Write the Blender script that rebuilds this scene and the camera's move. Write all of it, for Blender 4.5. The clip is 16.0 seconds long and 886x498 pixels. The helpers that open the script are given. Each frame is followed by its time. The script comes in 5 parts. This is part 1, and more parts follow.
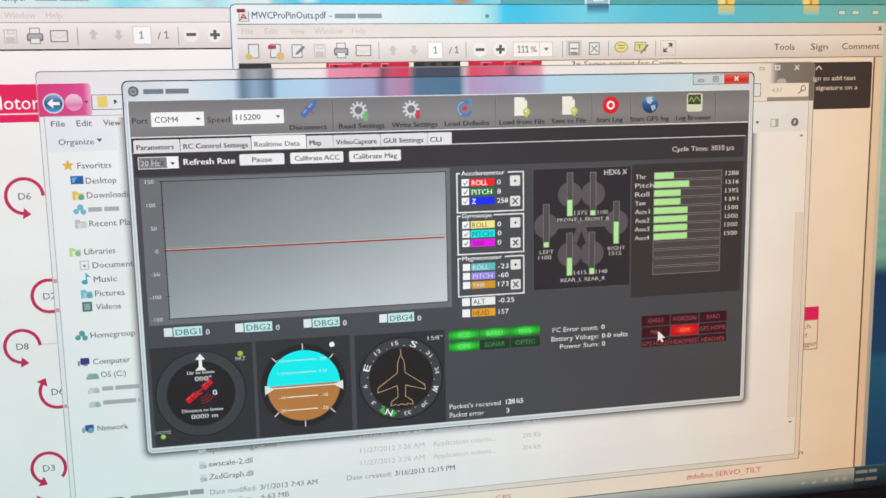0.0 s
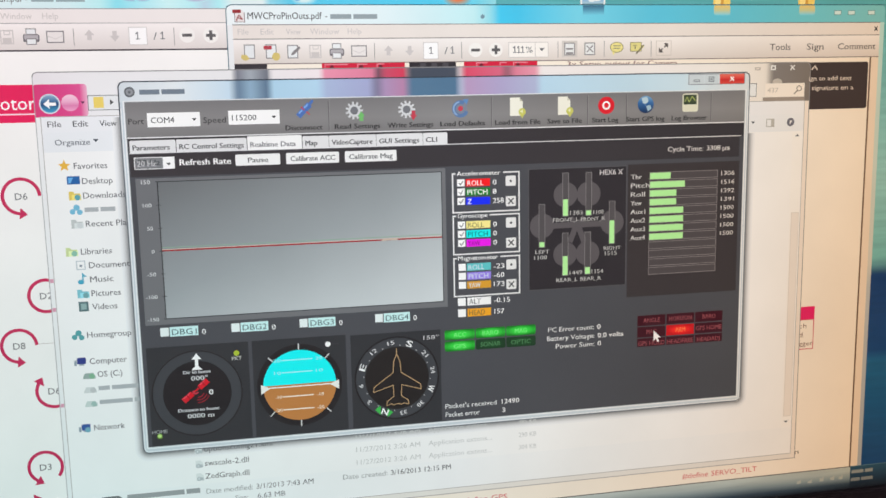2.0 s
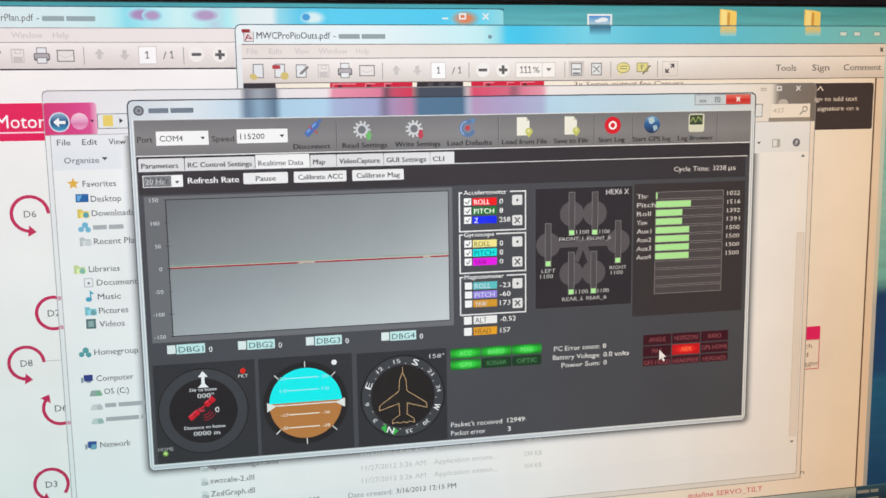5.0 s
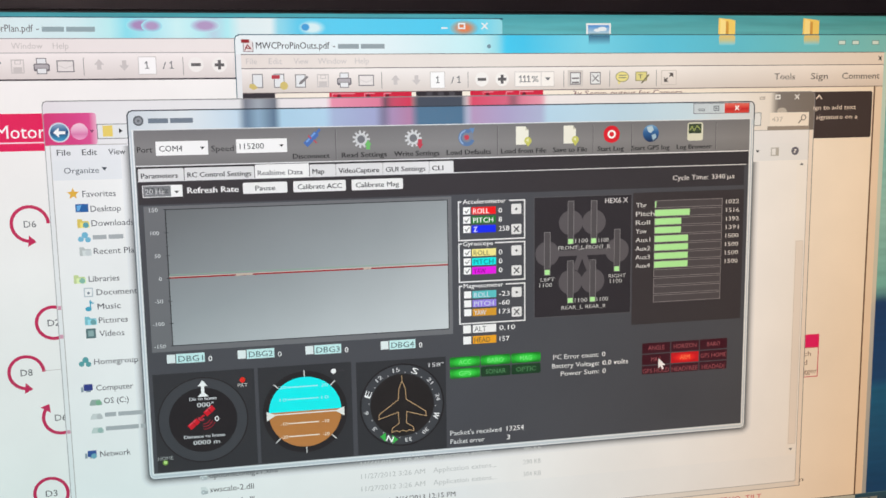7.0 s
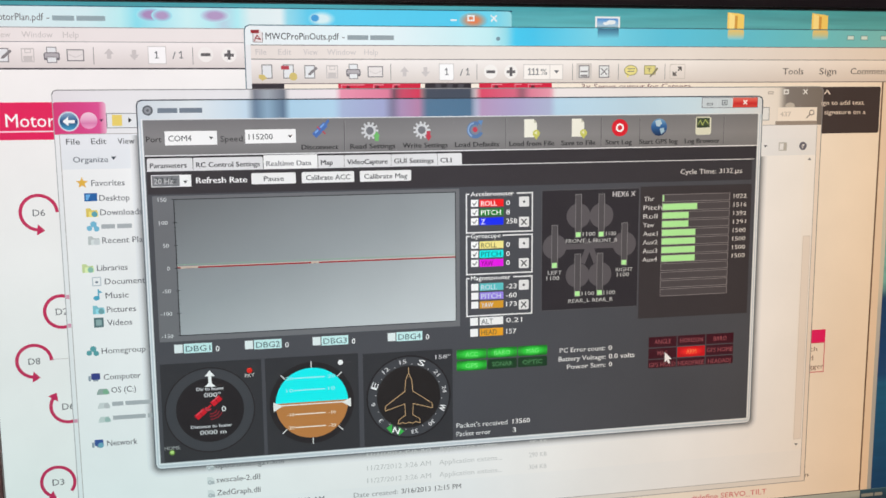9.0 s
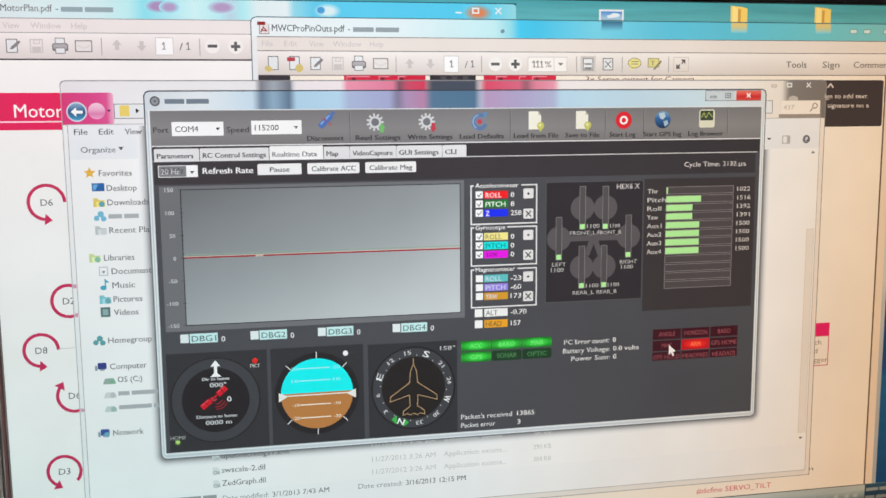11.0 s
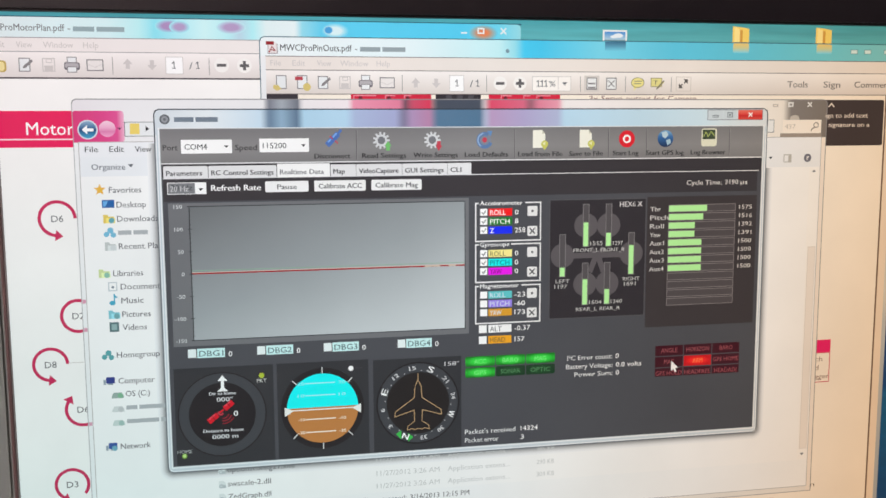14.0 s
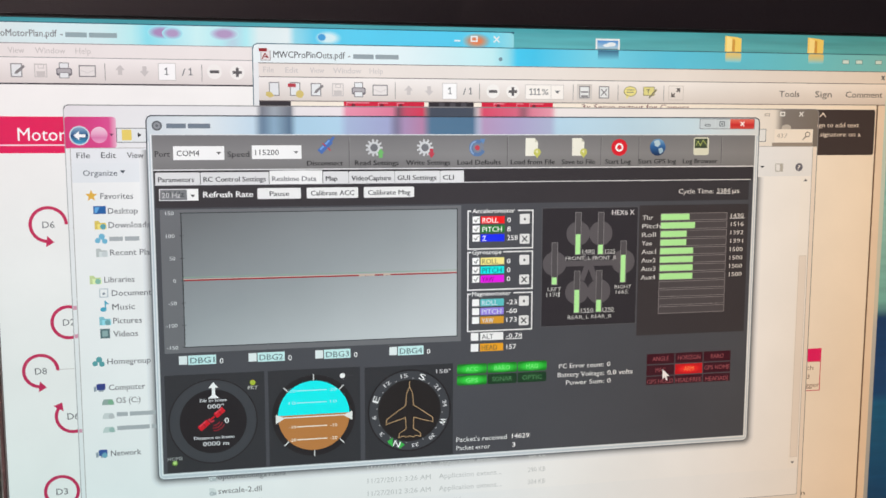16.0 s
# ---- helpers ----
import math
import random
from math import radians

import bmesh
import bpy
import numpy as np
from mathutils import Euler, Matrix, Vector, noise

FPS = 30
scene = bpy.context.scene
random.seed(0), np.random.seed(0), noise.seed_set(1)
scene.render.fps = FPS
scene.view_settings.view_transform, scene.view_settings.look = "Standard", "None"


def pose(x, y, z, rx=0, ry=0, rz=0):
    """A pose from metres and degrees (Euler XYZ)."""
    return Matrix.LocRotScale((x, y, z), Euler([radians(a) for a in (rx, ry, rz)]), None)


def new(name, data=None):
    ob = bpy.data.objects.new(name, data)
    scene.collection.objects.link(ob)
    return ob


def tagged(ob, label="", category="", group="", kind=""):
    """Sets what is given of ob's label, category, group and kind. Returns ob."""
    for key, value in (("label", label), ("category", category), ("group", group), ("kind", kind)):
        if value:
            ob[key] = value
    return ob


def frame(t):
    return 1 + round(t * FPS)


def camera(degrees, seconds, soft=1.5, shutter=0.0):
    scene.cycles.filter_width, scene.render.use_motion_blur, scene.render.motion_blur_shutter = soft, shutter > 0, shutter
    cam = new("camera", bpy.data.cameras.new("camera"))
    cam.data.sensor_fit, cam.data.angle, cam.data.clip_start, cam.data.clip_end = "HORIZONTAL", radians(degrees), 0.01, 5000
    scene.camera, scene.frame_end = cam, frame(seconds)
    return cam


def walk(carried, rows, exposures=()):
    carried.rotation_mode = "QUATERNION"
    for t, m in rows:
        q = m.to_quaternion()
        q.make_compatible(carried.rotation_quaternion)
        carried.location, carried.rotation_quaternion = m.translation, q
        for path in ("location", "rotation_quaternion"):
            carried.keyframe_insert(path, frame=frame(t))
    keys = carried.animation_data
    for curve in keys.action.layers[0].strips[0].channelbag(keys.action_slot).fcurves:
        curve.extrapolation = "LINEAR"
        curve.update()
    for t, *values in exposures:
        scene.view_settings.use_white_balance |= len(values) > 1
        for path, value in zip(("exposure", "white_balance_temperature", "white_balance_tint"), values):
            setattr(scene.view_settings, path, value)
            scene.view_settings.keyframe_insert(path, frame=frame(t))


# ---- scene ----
cam = camera(49.47, 16.0, soft=1.55, shutter=0.3)
ROWS = [
    (0.0, -0.11538, -0.41293, 1.06185, 80.980, 1.062, -12.010),
    (0.5, -0.11513, -0.41099, 1.06327, 80.523, 0.882, -11.910),
    (1.0, -0.11614, -0.41164, 1.06265, 80.794, 0.982, -11.904),
    (1.5, -0.11309, -0.41282, 1.06492, 80.453, 0.934, -11.906),
    (2.0, -0.11273, -0.41432, 1.06294, 80.846, 1.067, -11.880),
    (2.5, -0.11364, -0.41460, 1.06359, 80.929, 1.069, -11.950),
    (3.0, -0.11316, -0.41422, 1.06459, 80.928, 0.866, -11.941),
    (3.5, -0.11470, -0.41436, 1.06509, 81.254, 0.597, -11.762),
    (4.0, -0.11535, -0.41425, 1.06354, 81.551, 0.747, -11.822),
    (6.5, -0.11316, -0.41508, 1.07006, 81.613, 0.837, -11.567),
    (7.0, -0.11405, -0.41479, 1.06984, 81.603, 0.849, -11.678),
    (7.5, -0.11382, -0.41571, 1.06695, 81.587, 0.902, -11.738),
    (8.0, -0.11436, -0.41625, 1.06778, 82.139, 0.759, -11.512),
    (8.5, -0.11537, -0.41558, 1.06651, 81.710, 0.539, -11.370),
    (9.0, -0.11703, -0.41495, 1.06674, 81.565, 0.467, -11.551),
    (9.5, -0.11450, -0.41438, 1.06429, 81.197, 0.495, -11.534),
    (9.7, -0.11610, -0.41594, 1.06089, 81.306, 0.494, -11.189),
    (11.8, -0.11852, -0.41844, 1.05851, 82.386, 0.442, -11.335),
    (12.0, -0.11878, -0.41864, 1.06316, 81.967, 0.587, -10.870),
    (12.5, -0.11697, -0.41892, 1.06693, 81.837, 0.476, -10.854),
    (13.0, -0.11895, -0.41898, 1.06452, 82.116, 0.535, -10.992),
    (13.5, -0.11923, -0.42194, 1.06441, 82.441, 0.371, -11.002),
    (14.0, -0.11978, -0.42221, 1.06246, 82.757, 0.264, -11.111),
    (14.5, -0.11741, -0.42233, 1.06322, 82.713, 0.185, -11.326),
    (15.0, -0.11903, -0.42192, 1.06376, 82.675, -0.135, -11.464),
    (15.5, -0.11923, -0.42313, 1.06517, 82.926, 0.036, -11.448),
    (16.0, -0.11959, -0.42199, 1.06405, 82.994, -0.057, -11.519),
]
walk(cam, [(t, pose(x, y, z, a, b, c)) for t, x, y, z, a, b, c in ROWS])

# ---------------------------------------------------------------- light
world = bpy.data.worlds.new("world")
scene.world = world
world.use_nodes = True
world.node_tree.nodes["Background"].inputs["Color"].default_value = (0.9, 0.8, 0.75, 1)
world.node_tree.nodes["Background"].inputs["Strength"].default_value = 0.02

PITCH = 0.000277     # one display dot, metres (20 inch, 1600 x 900)
FOOT = 0.86          # height of the lit area's lower edge
STEP = 0.0001        # one layer of the picture


def at(X, Y, layer=0.0):
    """Display dot and layer to metres."""
    return Vector(((X - 800) * PITCH, -layer * STEP, FOOT + (900 - Y) * PITCH))


# ---------------------------------------------------------------- materials
def lin(c):
    c = c / 255
    return c / 12.92 if c <= 0.04045 else ((c + 0.055) / 1.055) ** 2.4


def rgb(c):
    return (lin(c[0]), lin(c[1]), lin(c[2]), 1)


def nodes_of(name):
    m = bpy.data.materials.new(name)
    m.use_nodes = True
    return m, m.node_tree.nodes, m.node_tree.links, m.node_tree.nodes["Principled BSDF"]


# glow fall-off painted into every emission: warmer to the right, dimmer towards the foot
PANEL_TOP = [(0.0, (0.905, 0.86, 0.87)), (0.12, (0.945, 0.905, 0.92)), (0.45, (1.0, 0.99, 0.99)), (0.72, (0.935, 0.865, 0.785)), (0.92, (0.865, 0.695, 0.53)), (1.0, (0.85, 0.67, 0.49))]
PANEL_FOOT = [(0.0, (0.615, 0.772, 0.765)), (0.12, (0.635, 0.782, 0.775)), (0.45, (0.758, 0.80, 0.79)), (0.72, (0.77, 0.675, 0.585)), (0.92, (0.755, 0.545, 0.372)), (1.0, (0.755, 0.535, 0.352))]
CACHE = {}


def ramp_node(n, stops, linear=True):
    r = n.new("ShaderNodeValToRGB")
    el = r.color_ramp.elements
    while len(el) < len(stops):
        el.new(0.5)
    for e, (p, c) in zip(el, stops):
        e.position = p
        e.color = (*c[:3], 1) if linear else rgb(c)
    return r


def lit(color, stops=None, down=False, grain=0.04, lean=None):
    """Glowing display dots of one colour, or of a run of colours (dot, colour) across or down the display (lean: down
    and across at once, between two dots), times the fall-off painted in PANEL_TOP and PANEL_FOOT.
    """
    key = (color, tuple(stops) if stops else None, down, grain, lean)
    if key in CACHE:
        return CACHE[key]
    m, n, l, b = nodes_of("display")
    b.inputs["Base Color"].default_value = (0.018, 0.021, 0.022, 1)
    b.inputs["Roughness"].default_value = 0.42
    b.inputs["Specular IOR Level"].default_value = 0.25
    geo = n.new("ShaderNodeNewGeometry")
    sep = n.new("ShaderNodeSeparateXYZ")
    l.new(geo.outputs["Position"], sep.inputs[0])

    def span(axis, lo, hi):
        mr = n.new("ShaderNodeMapRange")
        mr.inputs["From Min"].default_value, mr.inputs["From Max"].default_value = lo, hi
        l.new(sep.outputs[axis], mr.inputs["Value"])
        return mr.outputs["Result"]

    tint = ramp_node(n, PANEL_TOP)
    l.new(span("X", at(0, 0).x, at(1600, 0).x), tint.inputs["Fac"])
    noise_tex = n.new("ShaderNodeTexNoise")
    noise_tex.inputs["Scale"].default_value = 22
    noise_tex.inputs["Detail"].default_value = 6
    if grain > 0.1:
        stretch = n.new("ShaderNodeMapping")
        stretch.inputs["Scale"].default_value = (1, 1, 14)
        l.new(geo.outputs["Position"], stretch.inputs["Vector"])
        l.new(stretch.outputs["Vector"], noise_tex.inputs["Vector"])
    else:
        l.new(geo.outputs["Position"], noise_tex.inputs["Vector"])
    vary = n.new("ShaderNodeMapRange")
    vary.inputs["From Min"].default_value, vary.inputs["From Max"].default_value = 0.3, 0.7
    vary.inputs["To Min"].default_value, vary.inputs["To Max"].default_value = 1 - grain, 1 + grain
    l.new(noise_tex.outputs["Fac"], vary.inputs["Value"])
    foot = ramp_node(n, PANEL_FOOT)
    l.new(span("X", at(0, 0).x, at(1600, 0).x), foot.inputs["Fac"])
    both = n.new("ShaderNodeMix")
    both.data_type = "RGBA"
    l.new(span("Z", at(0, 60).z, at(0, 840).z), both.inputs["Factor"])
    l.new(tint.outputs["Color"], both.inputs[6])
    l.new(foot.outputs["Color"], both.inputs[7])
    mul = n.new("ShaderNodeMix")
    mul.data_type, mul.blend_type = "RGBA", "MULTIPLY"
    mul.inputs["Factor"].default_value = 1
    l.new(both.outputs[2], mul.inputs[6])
    if stops:
        lo, hi = stops[0][0], stops[-1][0]
        r = ramp_node(n, [((p - lo) / (hi - lo), c) for p, c in stops], False)
        run = span("Z", at(0, lo).z, at(0, hi).z) if down else span("X", at(lo, 0).x, at(hi, 0).x)
        if lean:
            mixed = n.new("ShaderNodeMix")
            mixed.inputs["Factor"].default_value = 0.42
            l.new(run, mixed.inputs[2])
            l.new(span("X", at(lean[0], 0).x, at(lean[1], 0).x), mixed.inputs[3])
            run = mixed.outputs[0]
        l.new(run, r.inputs["Fac"])
        l.new(r.outputs["Color"], mul.inputs[7])
    else:
        mul.inputs[7].default_value = rgb(color)
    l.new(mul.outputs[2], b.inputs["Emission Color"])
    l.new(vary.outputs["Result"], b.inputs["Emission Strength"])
    CACHE[key] = m
    return m


def solid(name, color, rough=0.5, metal=0.0, bump=0.0, scale=60.0, vary=0.25):
    """An unlit surface with grain at two scales."""
    m, n, l, b = nodes_of(name)
    b.inputs["Roughness"].default_value, b.inputs["Metallic"].default_value = rough, metal
    tc = n.new("ShaderNodeTexCoord")
    big, fine = n.new("ShaderNodeTexNoise"), n.new("ShaderNodeTexNoise")
    big.inputs["Scale"].default_value, fine.inputs["Scale"].default_value = scale / 12, scale * 8
    big.inputs["Detail"].default_value = 5
    for t in (big, fine):
        l.new(tc.outputs["Object"], t.inputs["Vector"])
    r = ramp_node(n, [(0.3, tuple(c * (1 - vary) for c in color)), (0.7, tuple(min(1, c * (1 + vary)) for c in color))])
    l.new(big.outputs["Fac"], r.inputs["Fac"])
    l.new(r.outputs["Color"], b.inputs["Base Color"])
    if bump:
        bp = n.new("ShaderNodeBump")
        bp.inputs["Strength"].default_value = bump
        bp.inputs["Distance"].default_value = 0.0004
        l.new(fine.outputs["Fac"], bp.inputs["Height"])
        l.new(bp.outputs["Normal"], b.inputs["Normal"])
    return m


# ---------------------------------------------------------------- mesh helpers
def thing(name, X, Y, label, category, group=""):
    ob = new(name)
    ob.empty_display_size = 0.02
    ob.location = at(X, Y)
    return tagged(ob, label, category, group)


ORIGIN = {}


def origin_of(ob):
    return ORIGIN.get(ob.name, ob.location.copy())


def part(name, bm, material, parent, label=""):
    me = bpy.data.meshes.new(name)
    if parent:
        bmesh.ops.translate(bm, verts=bm.verts, vec=-origin_of(parent))
    bm.to_mesh(me)
    bm.free()
    me.materials.append(material)
    ob = new(name, me)
    if parent:
        ob.parent = parent
        ORIGIN[ob.name] = origin_of(parent)
    return tagged(ob, label)


def prism(bm, pts, layer, thick=1.0):
    """A flat piece on the display: outline in dots, its face at a layer, its back thick layers behind."""
    area = sum(a[0] * b[1] - a[1] * b[0] for a, b in zip(pts, pts[1:] + pts[:1]))
    if area > 0:
        pts = pts[::-1]
    front = [bm.verts.new(at(x, y, layer)) for x, y in pts]
    back = [bm.verts.new(at(x, y, layer - thick)) for x, y in pts]
    bm.faces.new(front)
    k = len(pts)
    for i in range(k):
        bm.faces.new((front[i], back[i], back[(i + 1) % k], front[(i + 1) % k]))
    return bm


def box(X0, Y0, X1, Y1, layer, thick=1.0, bm=None):
    return prism(bm or bmesh.new(), [(X0, Y0), (X1, Y0), (X1, Y1), (X0, Y1)], layer, thick)


def arc_pts(X, Y, r, a0, a1, n=24):
    return [(X + r * math.cos(radians(a0 + (a1 - a0) * i / n)), Y + r * math.sin(radians(a0 + (a1 - a0) * i / n))) for i in range(n + 1)]


def rounded(X0, Y0, X1, Y1, r, layer, thick=1.0, bm=None, corners="1111"):
    pts = []
    for on, cx, cy, px, py, a in zip(corners, (X1 - r, X1 - r, X0 + r, X0 + r), (Y0 + r, Y1 - r, Y1 - r, Y0 + r), (X1, X1, X0, X0), (Y0, Y1, Y1, Y0), (-90, 0, 90, 180)):
        pts += arc_pts(cx, cy, r, a, a + 90, 5) if on == "1" else [(px, py)]
    return prism(bm or bmesh.new(), pts, layer, thick)


def disc(X, Y, r, layer, thick=1.0, bm=None, n=40, ry=None):
    pts = [(X + r * math.cos(2 * math.pi * i / n), Y + (ry or r) * math.sin(2 * math.pi * i / n)) for i in range(n)]
    return prism(bm or bmesh.new(), pts, layer, thick)


def sheet(cells, layer, thick=1.0, bm=None):
    """A flat piece made of cells that share corners: one welded front, with walls on its outer edges alone."""
    bm = bm or bmesh.new()
    front, back, count = {}, {}, {}

    def corner(p):
        k = (round(p[0], 3), round(p[1], 3))
        if k not in front:
            front[k], back[k] = bm.verts.new(at(*k, layer)), bm.verts.new(at(*k, layer - thick))
        return k

    loops = []
    for pts in cells:
        if sum(a[0] * b[1] - a[1] * b[0] for a, b in zip(pts, pts[1:] + pts[:1])) > 0:
            pts = pts[::-1]
        keys = [corner(p) for p in pts]
        loops.append(keys)
        for a, b in zip(keys, keys[1:] + keys[:1]):
            count[(a, b)] = 1
        bm.faces.new([front[k] for k in keys])
    for a, b in count:
        if (b, a) not in count:
            bm.faces.new((front[a], back[a], back[b], front[b]))
    return bm


def ring(X, Y, r0, r1, layer, a0=0, a1=360, bm=None, n=36, thick=1.0):
    inner, outer = arc_pts(X, Y, r0, a0, a1, n), arc_pts(X, Y, r1, a0, a1, n)
    if abs(a1 - a0) == 360:
        inner[-1], outer[-1] = inner[0], outer[0]
    return sheet([[inner[i], outer[i], outer[i + 1], inner[i + 1]] for i in range(n)], layer, thick, bm)


def stroke(pts, w, layer, bm=None, closed=False, thick=1.0):
    bm = bm or bmesh.new()
    for a, b in zip(pts, pts[1:] + (pts[:1] if closed else [])):
        d = Vector((b[0] - a[0], b[1] - a[1]))
        if d.length < 1e-6:
            continue
        k = d.normalized() * (w / 2)
        s = Vector((-k.y, k.x))
        a, b = Vector(a) - k * 0.6, Vector(b) + k * 0.6
        prism(bm, [tuple(a + s), tuple(b + s), tuple(b - s), tuple(a - s)], layer, thick)
    return bm


def plate(X0, Y0, X1, Y1, holes, layer, thick=1.0, bm=None):
    """A sheet with openings cut through it."""
    xs = sorted({X0, X1, *(h[0] for h in holes), *(h[2] for h in holes)})
    ys = sorted({Y0, Y1, *(h[1] for h in holes), *(h[3] for h in holes)})
    cells = []
    for xa, xb in zip(xs, xs[1:]):
        for ya, yb in zip(ys, ys[1:]):
            cx, cy = (xa + xb) / 2, (ya + yb) / 2
            if not any(h[0] < cx < h[2] and h[1] < cy < h[3] for h in holes):
                cells.append([(xa, ya), (xb, ya), (xb, yb), (xa, yb)])
    return sheet(cells, layer, thick, bm)


def outline(X0, Y0, X1, Y1, w, layer, bm=None):
    return plate(X0, Y0, X1, Y1, [(X0 + w, Y0 + w, X1 - w, Y1 - w)], layer, 1.0, bm)


def words(text, X, Y, w, h, layer, material, parent, name="lettering", turn=0.0, bold=0.2, label=""):
    """Built-in font as flat glyphs: X, Y the lower left corner of the first capital, w the width, h the height of a capital, bold the stroke added, in dots."""
    cu = bpy.data.curves.new("glyphs", "FONT")
    cu.body, cu.size, cu.resolution_u = text, 1.0, 2
    tmp = bpy.data.objects.new("glyphs", cu)
    me = bpy.data.meshes.new_from_object(tmp)
    bpy.data.objects.remove(tmp)
    bpy.data.curves.remove(cu)
    n = len(me.vertices)
    co = np.empty(n * 3)
    me.vertices.foreach_get("co", co)
    co = co.reshape(-1, 3)
    x0, x1 = co[:, 0].min(), co[:, 0].max()
    kx, ky = w / max(x1 - x0, 1e-6), h / 0.73
    c, s = math.cos(radians(turn)), math.sin(radians(turn))
    o = origin_of(parent)
    lx, ly = (co[:, 0] - x0) * kx, -co[:, 1] * ky
    px, py = X + lx * c - ly * s, Y + lx * s + ly * c
    base = at(0, 0, layer)
    out = np.stack([(px - 0) * PITCH + base.x - o.x, np.full(n, base.y - o.y), base.z - py * PITCH - o.z], 1)
    me.vertices.foreach_set("co", out.ravel())
    bm = bmesh.new()
    for shift in (0, bold) if bold else (0,):
        k = len(bm.verts)
        bm.from_mesh(me)
        bm.verts.ensure_lookup_table()
        for v in bm.verts[k:]:
            v.co += Vector((shift * c * PITCH, -0.1 * shift * STEP, -shift * s * PITCH))
    bm.to_mesh(me)
    bm.free()
    me.name = name
    me.materials.clear()
    me.materials.append(material)
    ob = new(name, me)
    ob.parent = parent
    ORIGIN[ob.name] = o
    return tagged(ob, label)


def bars(X, Y, w, h, layer, material, parent, gaps=(), name="lettering"):
    """A stretch of writing as plain bars."""
    bm, x = bmesh.new(), X
    cuts = [*gaps, w]
    for g in cuts:
        box(x, Y - h, X + g - 1.5, Y, layer, 0.5, bm)
        x = X + g + 1.5
    return part(name, bm, material, parent)


WHITE, INK = lit((255, 255, 255)), lit((40, 42, 46))
GREYINK = lit((110, 112, 116))
SNOW = lit((235, 238, 240))

# ---------------------------------------------------------------- room, closed round the camera
plaster = solid("wall_paint", (0.42, 0.40, 0.37), 0.9, bump=0.15, vary=0.08)
carpet = solid("carpet", (0.16, 0.14, 0.12), 0.95, bump=0.6)
desk_wood = solid("desk_laminate", (0.09, 0.06, 0.045), 0.45, bump=0.1)
black_plastic = solid("black_plastic", (0.012, 0.010, 0.0135), 0.42, bump=0.25)
# left bezel: the grey reflection on it is painted into this base colour
grey_sheen_plastic = solid("grey_sheen_plastic", (0.27, 0.33, 0.31), 0.5, bump=0.25)


lip_plastic = solid("brown_plastic", (0.15, 0.10, 0.095), 0.5, bump=0.2)


def block(x0, y0, z0, x1, y1, z1, bevel=0.0, bm=None):
    bm = bm or bmesh.new()
    made = bmesh.ops.create_cube(bm, size=1, matrix=Matrix.Translation(((x0 + x1) / 2, (y0 + y1) / 2, (z0 + z1) / 2)) @ Matrix.Diagonal((x1 - x0, y1 - y0, z1 - z0, 1)))
    if bevel:
        edges = list({e for v in made["verts"] for e in v.link_edges})
        bmesh.ops.bevel(bm, geom=edges, offset=bevel, segments=3, affect="EDGES")
    return bm


def structure(name, bm, material, label):
    return tagged(part(name, bm, material, None), label, kind="structure")


structure("floor", block(-1.8, -2.4, -0.1, 1.8, 0.9, 0), carpet, "plain dark carpeted floor of the room")
structure("wall_north", block(-1.8, 0.9, 0, 1.8, 1.0, 2.5), plaster, "plain painted wall behind the monitor")
structure("wall_south", block(-1.8, -2.5, 0, 1.8, -2.4, 2.5), plaster, "plain painted wall")
structure("wall_west", block(-1.9, -2.5, 0, -1.8, 1.0, 2.5), plaster, "plain painted wall")
structure("wall_east", block(1.8, -2.5, 0, 1.9, 1.0, 2.5), plaster, "plain painted wall")
structure("ceiling", block(-1.9, -2.5, 2.5, 1.9, 1.0, 2.6), plaster, "plain painted ceiling")

# unseen fill light, added to lift the bezels and the display's dark tones
lamp = new("added_fill_light")
lamp.location = (-1.3, -1.9, 2.5)
tagged(lamp, "added unseen fill light, a round disc on the ceiling", "ceiling light")
glow, gn, gl, gb = nodes_of("fill_diffuser")
gb.inputs["Emission Color"].default_value = (1, 0.8, 0.82, 1)
gb.inputs["Emission Strength"].default_value = 92
gb.inputs["Base Color"].default_value = (0.8, 0.8, 0.78, 1)
bm = bmesh.new()
bmesh.ops.create_cone(bm, cap_ends=True, segments=40, radius1=0.22, radius2=0.25, depth=0.05, matrix=Matrix.Translation((-1.3, -1.9, 2.475)))
part("diffuser", bm, glow, lamp)

desk = new("desk")
desk.location = (0, 0.05, 0)
tagged(desk, "dark laminate desk under the monitor", "desk")
part("desktop", block(-0.75, -0.32, 0.71, 0.75, 0.45, 0.74, 0.004), desk_wood, desk)
for lx in (-0.7, 0.7):
    for ly in (-0.27, 0.4):
        part("leg", block(lx - 0.03, ly - 0.03, 0, lx + 0.03, ly + 0.03, 0.71, 0.003), desk_wood, desk)

# ---------------------------------------------------------------- monitor
monitor = new("computer_monitor")
monitor.location = (0, 0.06, 0.74)
tagged(monitor, "wide black plastic computer monitor, switched on, on a desk", "monitor")
L, R, B, T = at(0, 0).x, at(1600, 0).x, at(0, 900).z, at(0, 0).z
wallpaper = lit((60, 150, 170), ((0, (78, 164, 174)), (60, (102, 184, 190)), (330, (150, 205, 205)), (470, (120, 190, 190)), (500, (20, 62, 120)), (640, (18, 70, 130)), (660, (24, 100, 150)), (900, (14, 60, 120))), down=True, grain=0.14)
part("display_panel", box(0, 0, 1600, 900, 0, 30), wallpaper, monitor, "glowing display with a blue and teal desktop picture")
part("bezel_top", block(L - 0.018, -0.004, T, R + 0.018, 0.02, T + 0.024, 0.0012), black_plastic, monitor)
part("bezel_bottom", block(L - 0.018, -0.004, B - 0.026, R + 0.018, 0.02, B, 0.0012), black_plastic, monitor)
